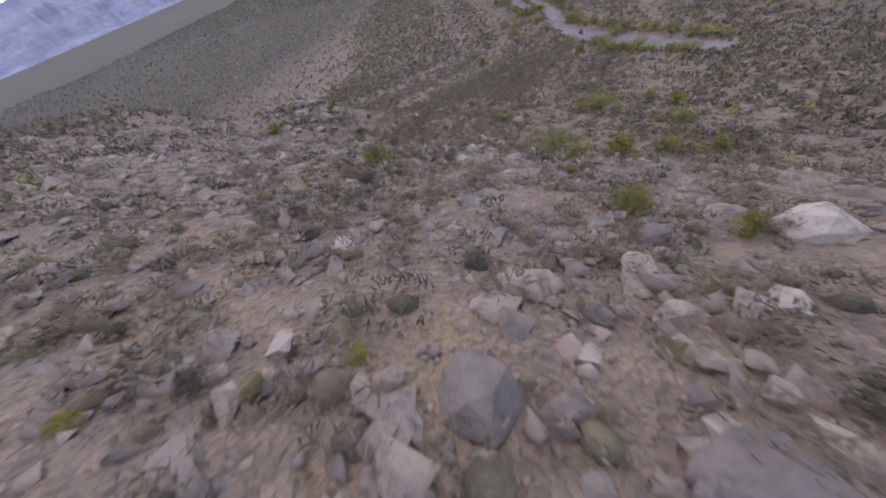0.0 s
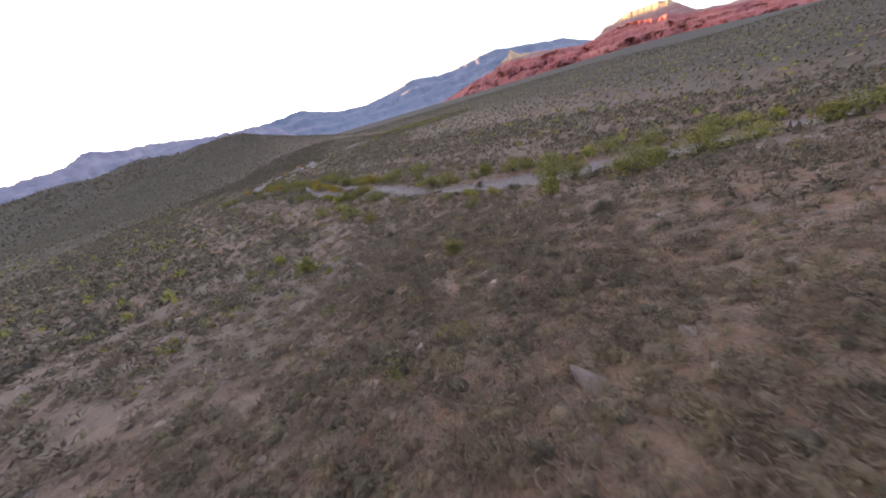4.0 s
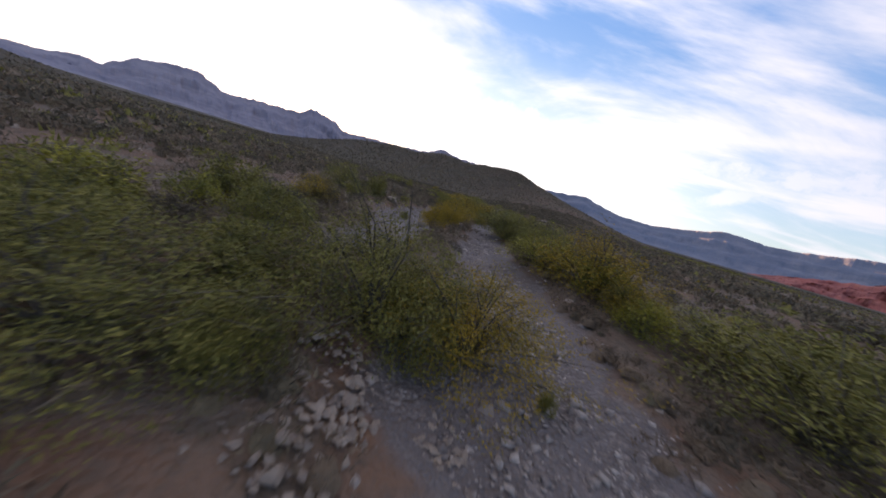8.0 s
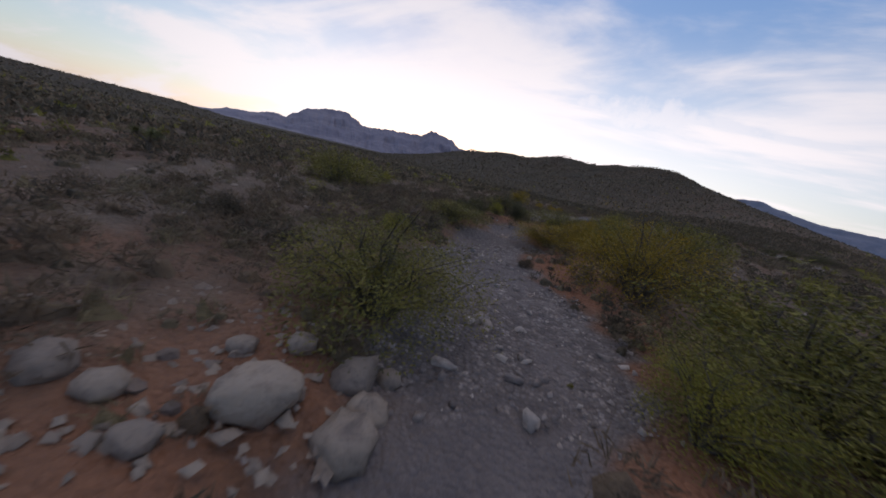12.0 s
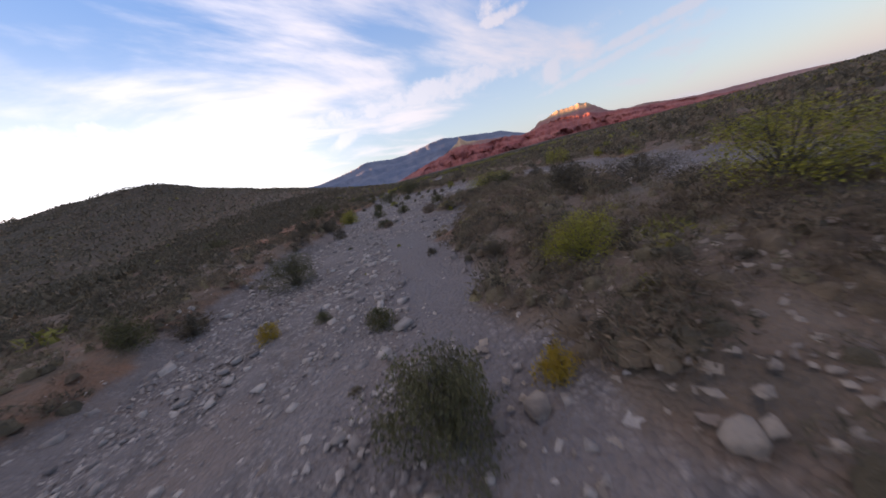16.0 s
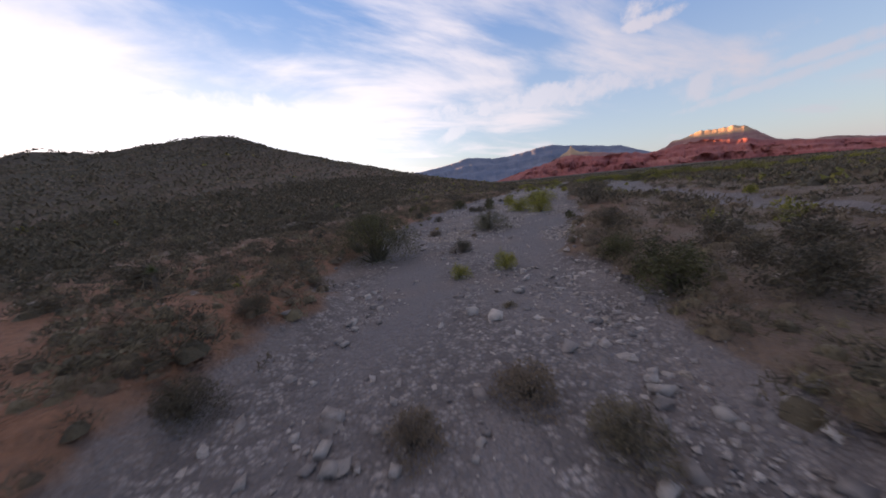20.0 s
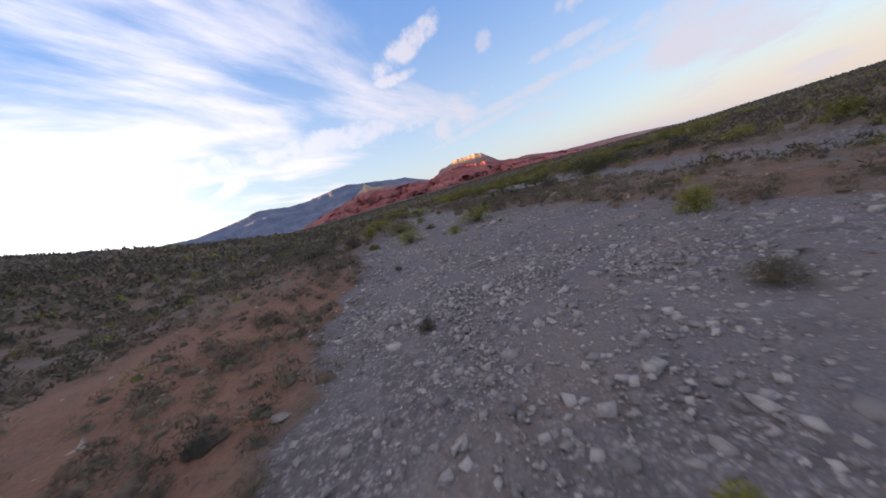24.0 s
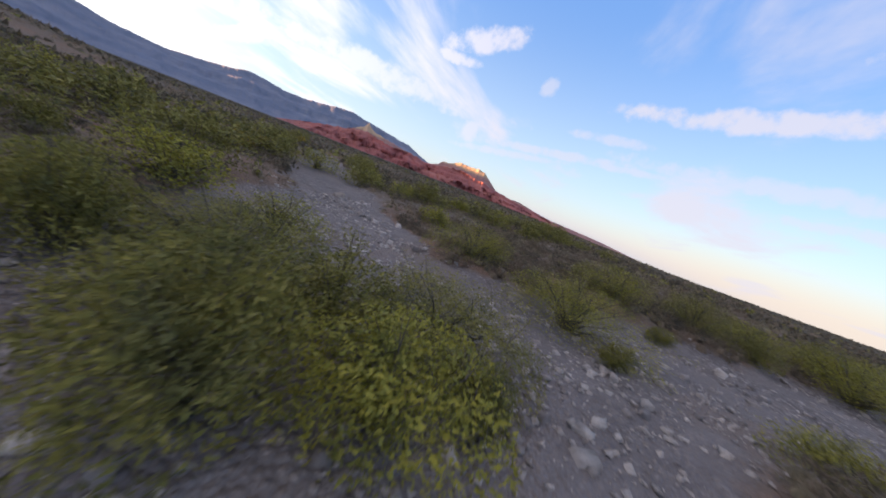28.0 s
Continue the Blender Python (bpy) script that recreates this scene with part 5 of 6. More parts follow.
plant("rabbitbrush", 5.7, 201.0, 1.65, 0.95)
plant("rabbitbrush", 5.7, 203.7, 1.58, 0.95)
plant("rabbitbrush", 7.1, 207.3, 1.50, 0.95)
plant("rabbitbrush", 7.8, 211.1, 1.67, 0.95)
plant("rabbitbrush", 8.3, 215.0, 1.50, 0.95)
plant("creosote", 9.3, 218.6, 1.20)
plant("creosote", 9.8, 220.7, 1.01)
plant("creosote", 10.9, 223.4, 1.64, 0.95)
plant("creosote", 11.9, 224.5, 1.85, 0.95)
plant("creosote", 12.8, 227.3, 1.68, 0.95)
plant("creosote", 14.0, 231.0, 1.91, 0.95)
plant("rabbitbrush", 9.4, 201.7, 1.83, 0.95)
plant("creosote", 11.6, 200.1, 1.60, 0.95)
plant("rabbitbrush", 14.5, 199.0, 1.77, 0.95)
plant("creosote", 15.5, 197.2, 1.82, 0.95)
plant("rabbitbrush", 17.9, 196.4, 1.89, 0.95)
plant("creosote", 20.2, 194.9, 1.87, 0.95)
plant("rabbitbrush", 20.6, 193.2, 1.47, 0.95)
plant("creosote", 22.1, 191.9, 1.16)
plant("rabbitbrush", 24.0, 191.9, 1.68, 0.95)
plant("rabbitbrush", 25.4, 189.8, 1.56, 0.95)
plant("rabbitbrush", 26.7, 189.5, 1.57, 0.95)
plant("rabbitbrush", 29.0, 187.6, 1.92, 1.05)
plant("rabbitbrush", 31.8, 185.6, 1.45)
plant("blackbrush", -32.1, 116.6, 0.60)
plant("blackbrush", -43.1, 104.3, 0.46)
plant("bitterbrush", -38.4, 115.0, 0.57)
plant("rabbitbrush", -32.5, 98.2, 0.67)
plant("bursage", -49.3, 77.5, 0.74)
plant("dead", -37.6, 86.0, 0.74)
plant("blackbrush", -35.0, 93.4, 0.42)
plant("bursage", -47.2, 74.4, 0.84)
plant("rabbitbrush", -31.5, 114.1, 0.54)
plant("creosote", -49.0, 80.4, 0.88)
plant("bursage", -47.5, 70.9, 0.59)
plant("dead", -34.9, 101.3, 0.34)
plant("bitterbrush", -47.3, 94.3, 0.63)
plant("bitterbrush", -31.5, 112.1, 0.30)
plant("rabbitbrush", -27.0, 152.0, 0.91)
plant("rabbitbrush", -24.4, 173.8, 1.04)
plant("blackbrush", -32.8, 169.1, 0.50)
plant("rabbitbrush", -24.9, 154.9, 0.29)
plant("blackbrush", -24.8, 178.0, 0.55)
plant("dead", -21.4, 158.9, 1.10)
plant("dead", -19.1, 163.3, 0.53)
plant("blackbrush", -31.5, 175.8, 0.60)
plant("creosote", -19.6, 169.1, 0.51)
plant("rabbitbrush", -14.6, 175.6, 0.73)
plant("dead", -23.9, 152.8, 0.53)
plant("blackbrush", -29.3, 181.0, 0.47)
plant("rabbitbrush", -32.1, 171.6, 0.70)
plant("rabbitbrush", -27.3, 182.2, 0.37)
plant("rabbitbrush", -25.8, 146.7, 0.88)
plant("bursage", -28.6, 171.9, 0.85)
plant("bursage", -26.3, 167.2, 0.63)
plant("dead", -15.3, 171.0, 0.36)
plant("blackbrush", -22.2, 155.9, 0.84)
plant("dead", -30.4, 168.2, 0.70)
# the clumps that the flight skims over
plant("creosote", -6.9, 13.8, 1.7, 1.2)
plant("acacia", -6.1, 14.7, 1.7, 1.35)
plant("creosote", -6.9, 15.3, 1.4, 1.2)
plant("creosote", -7.8, 12.8, 1.4, 1.0)
plant("creosote", -26.4, 41.1, 1.4, 0.85)
plant("blackbrush", -27.9, 39.9, 1.2, 0.75)
plant("blackbrush", -28.8, 38.9, 1.2, 0.75)
plant("dead", -29.7, 39.7, 1.0, 0.7)
plant("bursage", -27.1, 39.2, 0.9, 0.5)
plant("blackbrush", -28.3, 41.2, 1.2, 0.8)
plant("dead", -29.9, 41.0, 1.1, 0.8)
plant("creosote", -2.7, 195.0, 1.9, 1.1)
plant("creosote", -2.3, 193.8, 1.8, 1.1)
plant("dead", -3.4, 194.2, 1.1, 0.7)



def belt(kinds, ax, ay, bx, by, spread, count, w0, w1, top):
    """Shrubs crowded along a line."""
    for k in range(count):
        u = (k + dice.random()) / count
        plant(dice.choice(kinds), round(ax + (bx - ax) * u + dice.gauss(0, spread), 2), round(ay + (by - ay) * u + dice.gauss(0, spread), 2), round(dice.uniform(w0, w1), 2), top)


# the crowded brush on both sides of the narrow track
belt(("creosote", "rabbitbrush", "creosote"), -4.0, 17.5, -11.2, 28.4, 0.8, 15, 0.9, 1.7, 1.1)
belt(("creosote", "acacia", "creosote"), -16.2, 31.4, -21.5, 41.6, 0.6, 15, 1.0, 1.7, 1.15)
belt(("creosote", "blackbrush", "rabbitbrush"), -13.0, 34.0, -18.5, 46.0, 1.5, 16, 1.0, 2.0, 1.1)
belt(("creosote", "rabbitbrush", "creosote"), -24.2, 44.6, -30.6, 52.4, 0.8, 14, 1.0, 1.8, 1.1)
belt(("creosote", "acacia", "blackbrush"), -32.6, 54.6, -38.0, 60.6, 0.8, 10, 1.0, 1.8, 1.15)
belt(("creosote", "rabbitbrush", "blackbrush"), -8.6, 11.2, -12.2, 16.6, 0.8, 13, 0.8, 1.5, 0.95)
belt(("creosote", "blackbrush"), -22.5, 34.5, -29.0, 43.0, 0.7, 9, 0.7, 1.2, 0.9)
for x, y, width in ((-13.2, 23.3, 1.35), (-12.5, 22.7, 1.05), (-13.9, 24.9, 1.3)):
    plant("acacia", x, y, width, 1.15)
for kind, x, y, width in (("bitterbrush", -40.5, 57.5, 1.1), ("bitterbrush", -38.5, 57.8, 1.15), ("creosote", -37.4, 58.6, 1.4), ("rabbitbrush", -39.5, 58.9, 1.2)):
    plant(kind, x, y, width, 0.85)
# dry brush over the dirt bank
for x, y, width in ((-36.7, 56.3, 1.5), (-37.0, 57.3, 1.2)):
    plant("acacia", x, y, width, 1.05)
# dry brush on the bars of the wide wash
belt(("dead", "bursage", "dead"), -43.0, 96.8, -37.6, 98.9, 0.6, 9, 0.45, 0.85, 0.5)
belt(("dead", "bursage", "bitterbrush"), -41.2, 100.4, -36.0, 104.0, 0.7, 5, 0.5, 1.0, 0.6)
belt(("bitterbrush", "blackbrush"), -45.0, 104.0, -37.0, 114.0, 1.6, 8, 0.5, 1.0, 0.7)
plant("rabbitbrush", -42.9, 95.9, 0.7, 0.5)
belt(("dead", "blackbrush", "bursage", "blackbrush"), -15.6, 193.0, -9.0, 193.6, 0.8, 16, 0.4, 0.8, 0.5)
belt(("dead", "blackbrush", "bursage"), -14.6, 190.2, -8.0, 191.6, 0.7, 12, 0.4, 0.8, 0.5)
for kind, x, y, width in (("bitterbrush", -6.0, 186.4, 2.1), ("creosote", -4.6, 187.2, 1.9), ("bitterbrush", -7.3, 185.7, 1.7)):
    plant(kind, x, y, width, 1.1)
plant("creosote", 5.2, 199.9, 0.95, 0.8)
plant("rabbitbrush", 6.1, 197.7, 1.2, 0.8)
plant("creosote", 9.0, 200.2, 1.2, 0.9)
plant("creosote", 12.1, 198.7, 1.3, 0.9)
# the green belt beyond the last wash
belt(("creosote", "rabbitbrush", "creosote"), -14.0, 214.0, 36.0, 212.0, 2.5, 30, 1.2, 2.3, 1.0)
belt(("creosote", "rabbitbrush"), 16.0, 197.0, 44.0, 186.0, 2.5, 14, 1.2, 2.2, 1.0)


for slots in STOCK.values():
    for root, used in slots:
        if not used:
            for ob in (*root.children_recursive, root):
                bpy.data.objects.remove(ob)

# ---- boulders and stones ----
def rock_mesh(name, seed, mat, flat=0.65, corners=13, detail=1):
    """A broken angular block about one metre across."""
    rng = np.random.default_rng(seed)
    bm = bmesh.new()
    for p in rng.normal(0, 1, (corners, 3)):
        p = p / np.abs(p).max() * rng.uniform(0.75, 1.0) * 0.3 + p / np.linalg.norm(p) * 0.22
        bm.verts.new((p[0], p[1], p[2] * flat))
    bmesh.ops.convex_hull(bm, input=bm.verts[:])
    for v in [v for v in bm.verts if not v.link_faces]:
        bm.verts.remove(v)
    for _ in range(detail):
        bmesh.ops.subdivide_edges(bm, edges=bm.edges[:], cuts=1, use_grid_fill=True)
        for v in bm.verts:
            v.co += Vector((noise.noise(v.co * 5 + Vector((seed, 0, 0))), noise.noise(v.co * 5 + Vector((0, seed, 0))), noise.noise(v.co * 5 + Vector((0, 0, seed))))) * 0.055
    me = bpy.data.meshes.new(name)
    bm.to_mesh(me)
    bm.free()
    me.materials.append(mat)
    return me


BLOCKS = [rock_mesh("boulder", 200 + k, WARM_STONE if k % 2 else SHARD, 0.62 + 0.05 * k, 12 + k, 1) for k in range(7)]


def boulder(x, y, size):
    ob = tagged(new("boulder", dice.choice(BLOCKS)), "pale weathered limestone boulder half sunk in the ground", "rock", "boulders")
    ob.matrix_basis = pose(x, y, float(ground_height(x, y)) + size * 0.03, dice.uniform(-14, 14), dice.uniform(-14, 14), dice.uniform(0, 360)) @ Matrix.Diagonal((size * dice.uniform(0.85, 1.2), size, size * dice.uniform(0.7, 1.0), 1))


boulder(21.9, -70.4, 0.44)
boulder(23.6, -68.7, 0.90)
boulder(18.7, -71.3, 0.42)
boulder(17.5, -66.5, 0.44)
boulder(20.4, -70.4, 0.40)
boulder(22.0, -69.6, 0.46)
boulder(22.4, -71.9, 0.24)
boulder(17.0, -65.1, 0.47)
boulder(16.9, -69.7, 0.43)
boulder(18.9, -67.2, 0.49)
boulder(15.9, -67.8, 0.45)
boulder(15.4, -62.1, 0.67)
boulder(16.3, -62.2, 0.73)
boulder(12.8, -60.0, 0.79)
boulder(11.9, -56.4, 1.00)
boulder(12.3, -49.7, 1.12)
boulder(13.8, -62.5, 0.37)
boulder(13.0, -64.9, 0.49)
boulder(12.7, -64.4, 0.57)
boulder(11.9, -57.7, 0.92)
boulder(13.1, -55.1, 0.64)
boulder(10.2, -57.9, 0.77)
boulder(11.9, -55.7, 0.78)
boulder(11.3, -54.2, 0.74)
boulder(6.1, -48.6, 0.36)
boulder(4.8, -50.8, 0.38)
boulder(6.7, -51.6, 0.42)
boulder(10.5, -49.2, 0.54)
boulder(0.1, -56.6, 0.71)
boulder(6.0, -43.1, 0.44)
boulder(7.9, -52.7, 0.27)
boulder(7.2, -53.3, 0.23)
boulder(2.5, -46.3, 0.69)
boulder(3.5, -48.7, 0.28)
boulder(0.9, -48.4, 0.69)
boulder(3.9, -48.4, 0.50)
boulder(4.2, -48.8, 0.22)
boulder(0.2, -45.6, 0.43)
boulder(5.6, -42.4, 0.55)
boulder(4.7, -44.8, 0.76)
boulder(0.3, -49.3, 0.40)
boulder(0.5, -26.1, 0.29)
boulder(2.0, -27.2, 0.43)
boulder(3.1, -25.1, 0.22)
boulder(3.9, -27.4, 0.24)
boulder(5.9, -26.3, 0.32)
boulder(2.1, -27.8, 0.22)
boulder(4.9, -18.0, 0.54)
boulder(1.3, -15.8, 0.41)
boulder(4.5, -20.4, 0.19)
boulder(0.7, -20.6, 0.27)
boulder(4.9, -20.6, 0.26)
boulder(4.2, -6.4, 0.23)
boulder(-2.1, -8.8, 0.43)
boulder(4.3, -7.0, 0.20)
boulder(-1.9, 0.9, 0.16)
boulder(-3.1, 3.2, 0.18)
boulder(0.8, 3.4, 0.13)
boulder(-8.5, 3.8, 0.29)
boulder(-0.6, 1.3, 0.13)
boulder(-0.4, 1.9, 0.13)
boulder(-0.7, 1.6, 0.11)
boulder(0.5, 2.8, 0.10)
boulder(-6.0, 12.7, 0.11)
boulder(-5.9, 12.3, 0.13)
boulder(-5.8, 13.2, 0.10)
boulder(-3.9, 16.2, 0.17)
boulder(-16.6, 23.1, 0.52)
boulder(-15.1, 20.8, 0.25)
boulder(-15.9, 21.0, 0.21)
boulder(-14.6, 21.0, 0.12)
boulder(-16.2, 21.6, 0.25)
boulder(-13.5, 22.2, 0.27)
boulder(-12.3, 23.5, 0.30)
boulder(-18.8, 25.0, 0.48)
boulder(-13.2, 22.6, 0.15)
boulder(-14.5, 21.4, 0.10)
boulder(-17.9, 29.4, 0.17)
boulder(-19.0, 29.3, 0.13)
boulder(-20.0, 29.2, 0.14)
boulder(-19.3, 29.4, 0.07)
boulder(-26.8, 42.9, 0.14)
boulder(-27.3, 39.1, 0.25)
boulder(-27.2, 39.3, 0.13)
boulder(-27.8, 39.3, 0.12)
boulder(-27.0, 39.5, 0.13)
boulder(-27.6, 39.0, 0.12)
boulder(-32.2, 47.9, 0.13)
boulder(-32.6, 46.0, 0.14)
boulder(-32.6, 46.9, 0.15)
boulder(-32.1, 46.6, 0.11)
boulder(-38.4, 54.3, 0.14)
boulder(-37.9, 54.3, 0.14)
boulder(-38.1, 55.3, 0.16)
boulder(-38.3, 55.4, 0.21)
boulder(-39.4, 55.7, 0.21)
boulder(-37.9, 54.9, 0.10)
boulder(-38.8, 54.5, 0.14)
boulder(-45.7, 84.3, 0.11)
boulder(-45.7, 84.1, 0.11)
boulder(-46.6, 85.0, 0.15)
boulder(-46.0, 84.7, 0.10)
boulder(-46.1, 84.5, 0.14)
boulder(-45.9, 84.3, 0.10)
boulder(-48.4, 86.2, 0.09)
boulder(-45.9, 84.5, 0.10)
boulder(-48.2, 85.6, 0.13)
boulder(-47.1, 96.8, 0.12)
boulder(-44.8, 97.2, 0.10)
boulder(-44.9, 96.5, 0.12)
boulder(-45.0, 96.3, 0.14)
boulder(-46.1, 96.3, 0.10)
boulder(-41.4, 107.6, 0.15)
boulder(-42.2, 107.6, 0.11)
boulder(-42.4, 107.2, 0.11)
boulder(-42.9, 107.2, 0.16)
boulder(-44.1, 107.2, 0.11)
boulder(-38.9, 108.0, 0.13)
boulder(-42.8, 118.6, 0.25)
boulder(-40.2, 119.1, 0.17)
boulder(-41.5, 119.0, 0.13)
boulder(-40.1, 123.0, 0.37)
boulder(-40.7, 120.2, 0.23)
boulder(-39.8, 133.4, 0.11)
boulder(-39.9, 134.6, 0.16)
boulder(-40.6, 134.7, 0.16)
boulder(-40.8, 144.2, 0.17)
boulder(-41.1, 144.0, 0.19)
boulder(-41.1, 143.0, 0.12)
boulder(-40.9, 143.5, 0.11)
boulder(-41.9, 143.1, 0.16)
boulder(-42.9, 145.0, 0.20)
boulder(-44.4, 144.7, 0.17)
boulder(-42.0, 143.6, 0.12)
boulder(-40.8, 145.2, 0.17)
boulder(-40.9, 154.1, 0.15)
boulder(-40.2, 152.9, 0.15)
boulder(-41.5, 154.0, 0.12)
boulder(-41.5, 154.3, 0.13)
boulder(-41.5, 153.6, 0.15)
boulder(-40.3, 154.4, 0.14)
boulder(-40.6, 153.0, 0.15)
boulder(-21.8, 183.5, 0.22)
boulder(-22.4, 182.1, 0.26)
boulder(-23.9, 182.1, 0.19)
boulder(-24.4, 181.9, 0.21)
boulder(-23.0, 182.7, 0.22)
boulder(-22.4, 183.4, 0.23)
boulder(-24.1, 181.5, 0.24)
boulder(-24.4, 182.8, 0.18)
boulder(-23.2, 182.4, 0.14)
boulder(-15.7, 189.9, 0.20)
boulder(-14.3, 190.0, 0.14)
boulder(-15.9, 189.7, 0.11)
boulder(-5.8, 196.8, 0.11)
boulder(-5.9, 197.1, 0.09)
boulder(-5.9, 199.4, 0.15)
boulder(-5.5, 199.5, 0.12)
boulder(-2.1, 197.3, 0.12)
boulder(-2.2, 198.0, 0.13)
boulder(-2.6, 197.9, 0.11)
boulder(-2.9, 197.3, 0.10)
boulder(-1.7, 196.0, 0.10)
boulder(-3.4, 198.6, 0.12)
boulder(3.3, 196.6, 0.27)
boulder(-3.6, 199.5, 0.16)
boulder(-3.3, 198.4, 0.12)
boulder(3.5, 200.6, 0.13)
boulder(4.1, 208.7, 0.40)
boulder(20.8, -72.6, 0.47)
boulder(21.2, -72.3, 0.54)
boulder(22.7, -71.5, 0.22)
boulder(22.4, -71.4, 0.21)
boulder(22.2, -71.0, 0.31)
boulder(21.7, -71.7, 0.21)
boulder(23.0, -70.4, 0.36)
boulder(19.6, -72.6, 0.26)
boulder(-32.1, 47.2, 0.14)
boulder(-32.2, 46.8, 0.16)
boulder(-32.6, 46.5, 0.14)
boulder(-32.3, 46.4, 0.14)
boulder(-32.2, 47.1, 0.14)


ROUND = [rock_mesh("boulder", 260 + k, WARM_STONE, 0.82, 46, 1) for k in range(4)]
for mesh in ROUND:
    mesh.polygons.foreach_set("use_smooth", [True] * len(mesh.polygons))


def round_boulder(x, y, size):
    ob = tagged(new("round_boulder", dice.choice(ROUND)), "pale tan water-worn boulder beside the wash", "rock", "round boulders")
    ob.matrix_basis = pose(x, y, float(ground_height(x, y)) + size * 0.22, dice.uniform(-20, 20), dice.uniform(-20, 20), dice.uniform(0, 360)) @ Matrix.Diagonal((size * dice.uniform(0.95, 1.2), size, size * dice.uniform(0.85, 1.0), 1))


for x, y, size in ((-32.05, 47.0, 0.40), (-32.25, 47.62, 0.34), (-31.95, 47.62, 0.30), (-31.72, 47.42, 0.34), (-32.25, 47.92, 0.20), (-32.5, 46.05, 0.24), (-32.65, 46.9, 0.17), (-32.6, 47.3, 0.20),
                   (-32.3, 46.3, 0.20), (-31.9, 46.5, 0.17), (-26.75, 39.6, 0.32), (-27.35, 39.1, 0.22), (-27.1, 39.4, 0.22), (-16.6, 23.0, 0.45), (-13.5, 22.2, 0.40), (-12.25, 23.45, 0.33),
                   (-17.8, 29.3, 0.12), (-24.4, 181.85, 0.30), (-23.9, 182.1, 0.22), (-23.9, 181.4, 0.34), (-22.4, 182.2, 0.22), (-22.5, 183.4, 0.18), (-46.3, 84.95, 0.17), (-45.7, 84.15, 0.18)):
    round_boulder(x, y, size)


def slab(x, y, size, tall):
    ob = tagged(new("rock_slab", dice.choice(BLOCKS[::2])), "cracked grey limestone slab standing out of the hillside", "rock", "rock slabs")
    ob.matrix_basis = pose(x, y, float(ground_height(x, y)) - size * 0.02, dice.uniform(-12, 12), dice.uniform(-12, 12), dice.uniform(20, 60)) @ Matrix.Diagonal((size * dice.uniform(1.0, 1.6), size, size * tall, 1))


# broken crest under the first metres of the flight
for k in range(130):
    u = dice.random()
    slab(23 - 12.5 * u + dice.gauss(0, 2.6), -74 + 15 * u + dice.gauss(0, 2.6), dice.choice((0.15, 0.2, 0.25, 0.3, 0.5)) * dice.uniform(0.8, 1.1), 0.55)
# short cliff on the left of the gully
for k in range(80):
    u = dice.random()
    slab(-1.6 - 6.5 * u + dice.gauss(0, 0.9), -60 + 9.5 * u + dice.gauss(0, 1.2), dice.uniform(0.35, 0.95), dice.uniform(0.6, 1.0))


CUBE = np.array([(-1, -1, -1), (1, -1, -1), (1, 1, -1), (-1, 1, -1), (-1, -1, 1), (1, -1, 1), (1, 1, 1), (-1, 1, 1)], float) * 0.5
CUBE_FACES = np.array([(4, 5, 6), (4, 6, 7), (0, 1, 5), (0, 5, 4), (1, 2, 6), (1, 6, 5), (2, 3, 7), (2, 7, 6), (3, 0, 4), (3, 4, 7)])


CHIP = np.array([(-0.5, 0, -0.2), (0, -0.5, -0.2), (0.5, 0, -0.2), (0, 0.5, -0.2), (-0.2, -0.15, 0.5), (0.25, 0.15, 0.42)])
CHIP_FACES = np.array([(0, 1, 4), (1, 5, 4), (1, 2, 5), (2, 3, 5), (3, 4, 5), (3, 0, 4)])


def pebbles(rng, x, y, size, form=(CUBE, CUBE_FACES), lift=0.08):
    points, sides = form
    n, k = len(x), len(points)
    v = np.repeat(points[None], n, 0) * rng.uniform(0.55, 1.15, (n, k, 1)) + rng.normal(0, 0.10, (n, k, 3))
    v *= (size[:, None] * np.stack([rng.uniform(0.8, 1.3, n), rng.uniform(0.7, 1.0, n), rng.uniform(0.35, 0.7, n)], 1))[:, None]
    t = rng.uniform(0, 6.3, n)[:, None]
    a, b = v[..., 0] * np.cos(t) - v[..., 1] * np.sin(t), v[..., 0] * np.sin(t) + v[..., 1] * np.cos(t)
    z = ground_height(x, y) + size * lift
    v = np.stack([a + x[:, None], b + y[:, None], v[..., 2] + z[:, None]], -1)
    return v.reshape(-1, 3), (sides[None] + k * np.arange(n)[:, None, None]).reshape(-1, 3)


def scatter(rng, count, x0, x1, y0, y1, keep):
    x, y = rng.uniform(x0, x1, count), rng.uniform(y0, y1, count)
    ok = keep(x, y) > rng.uniform(0, 1, count)
    return x[ok], y[ok]


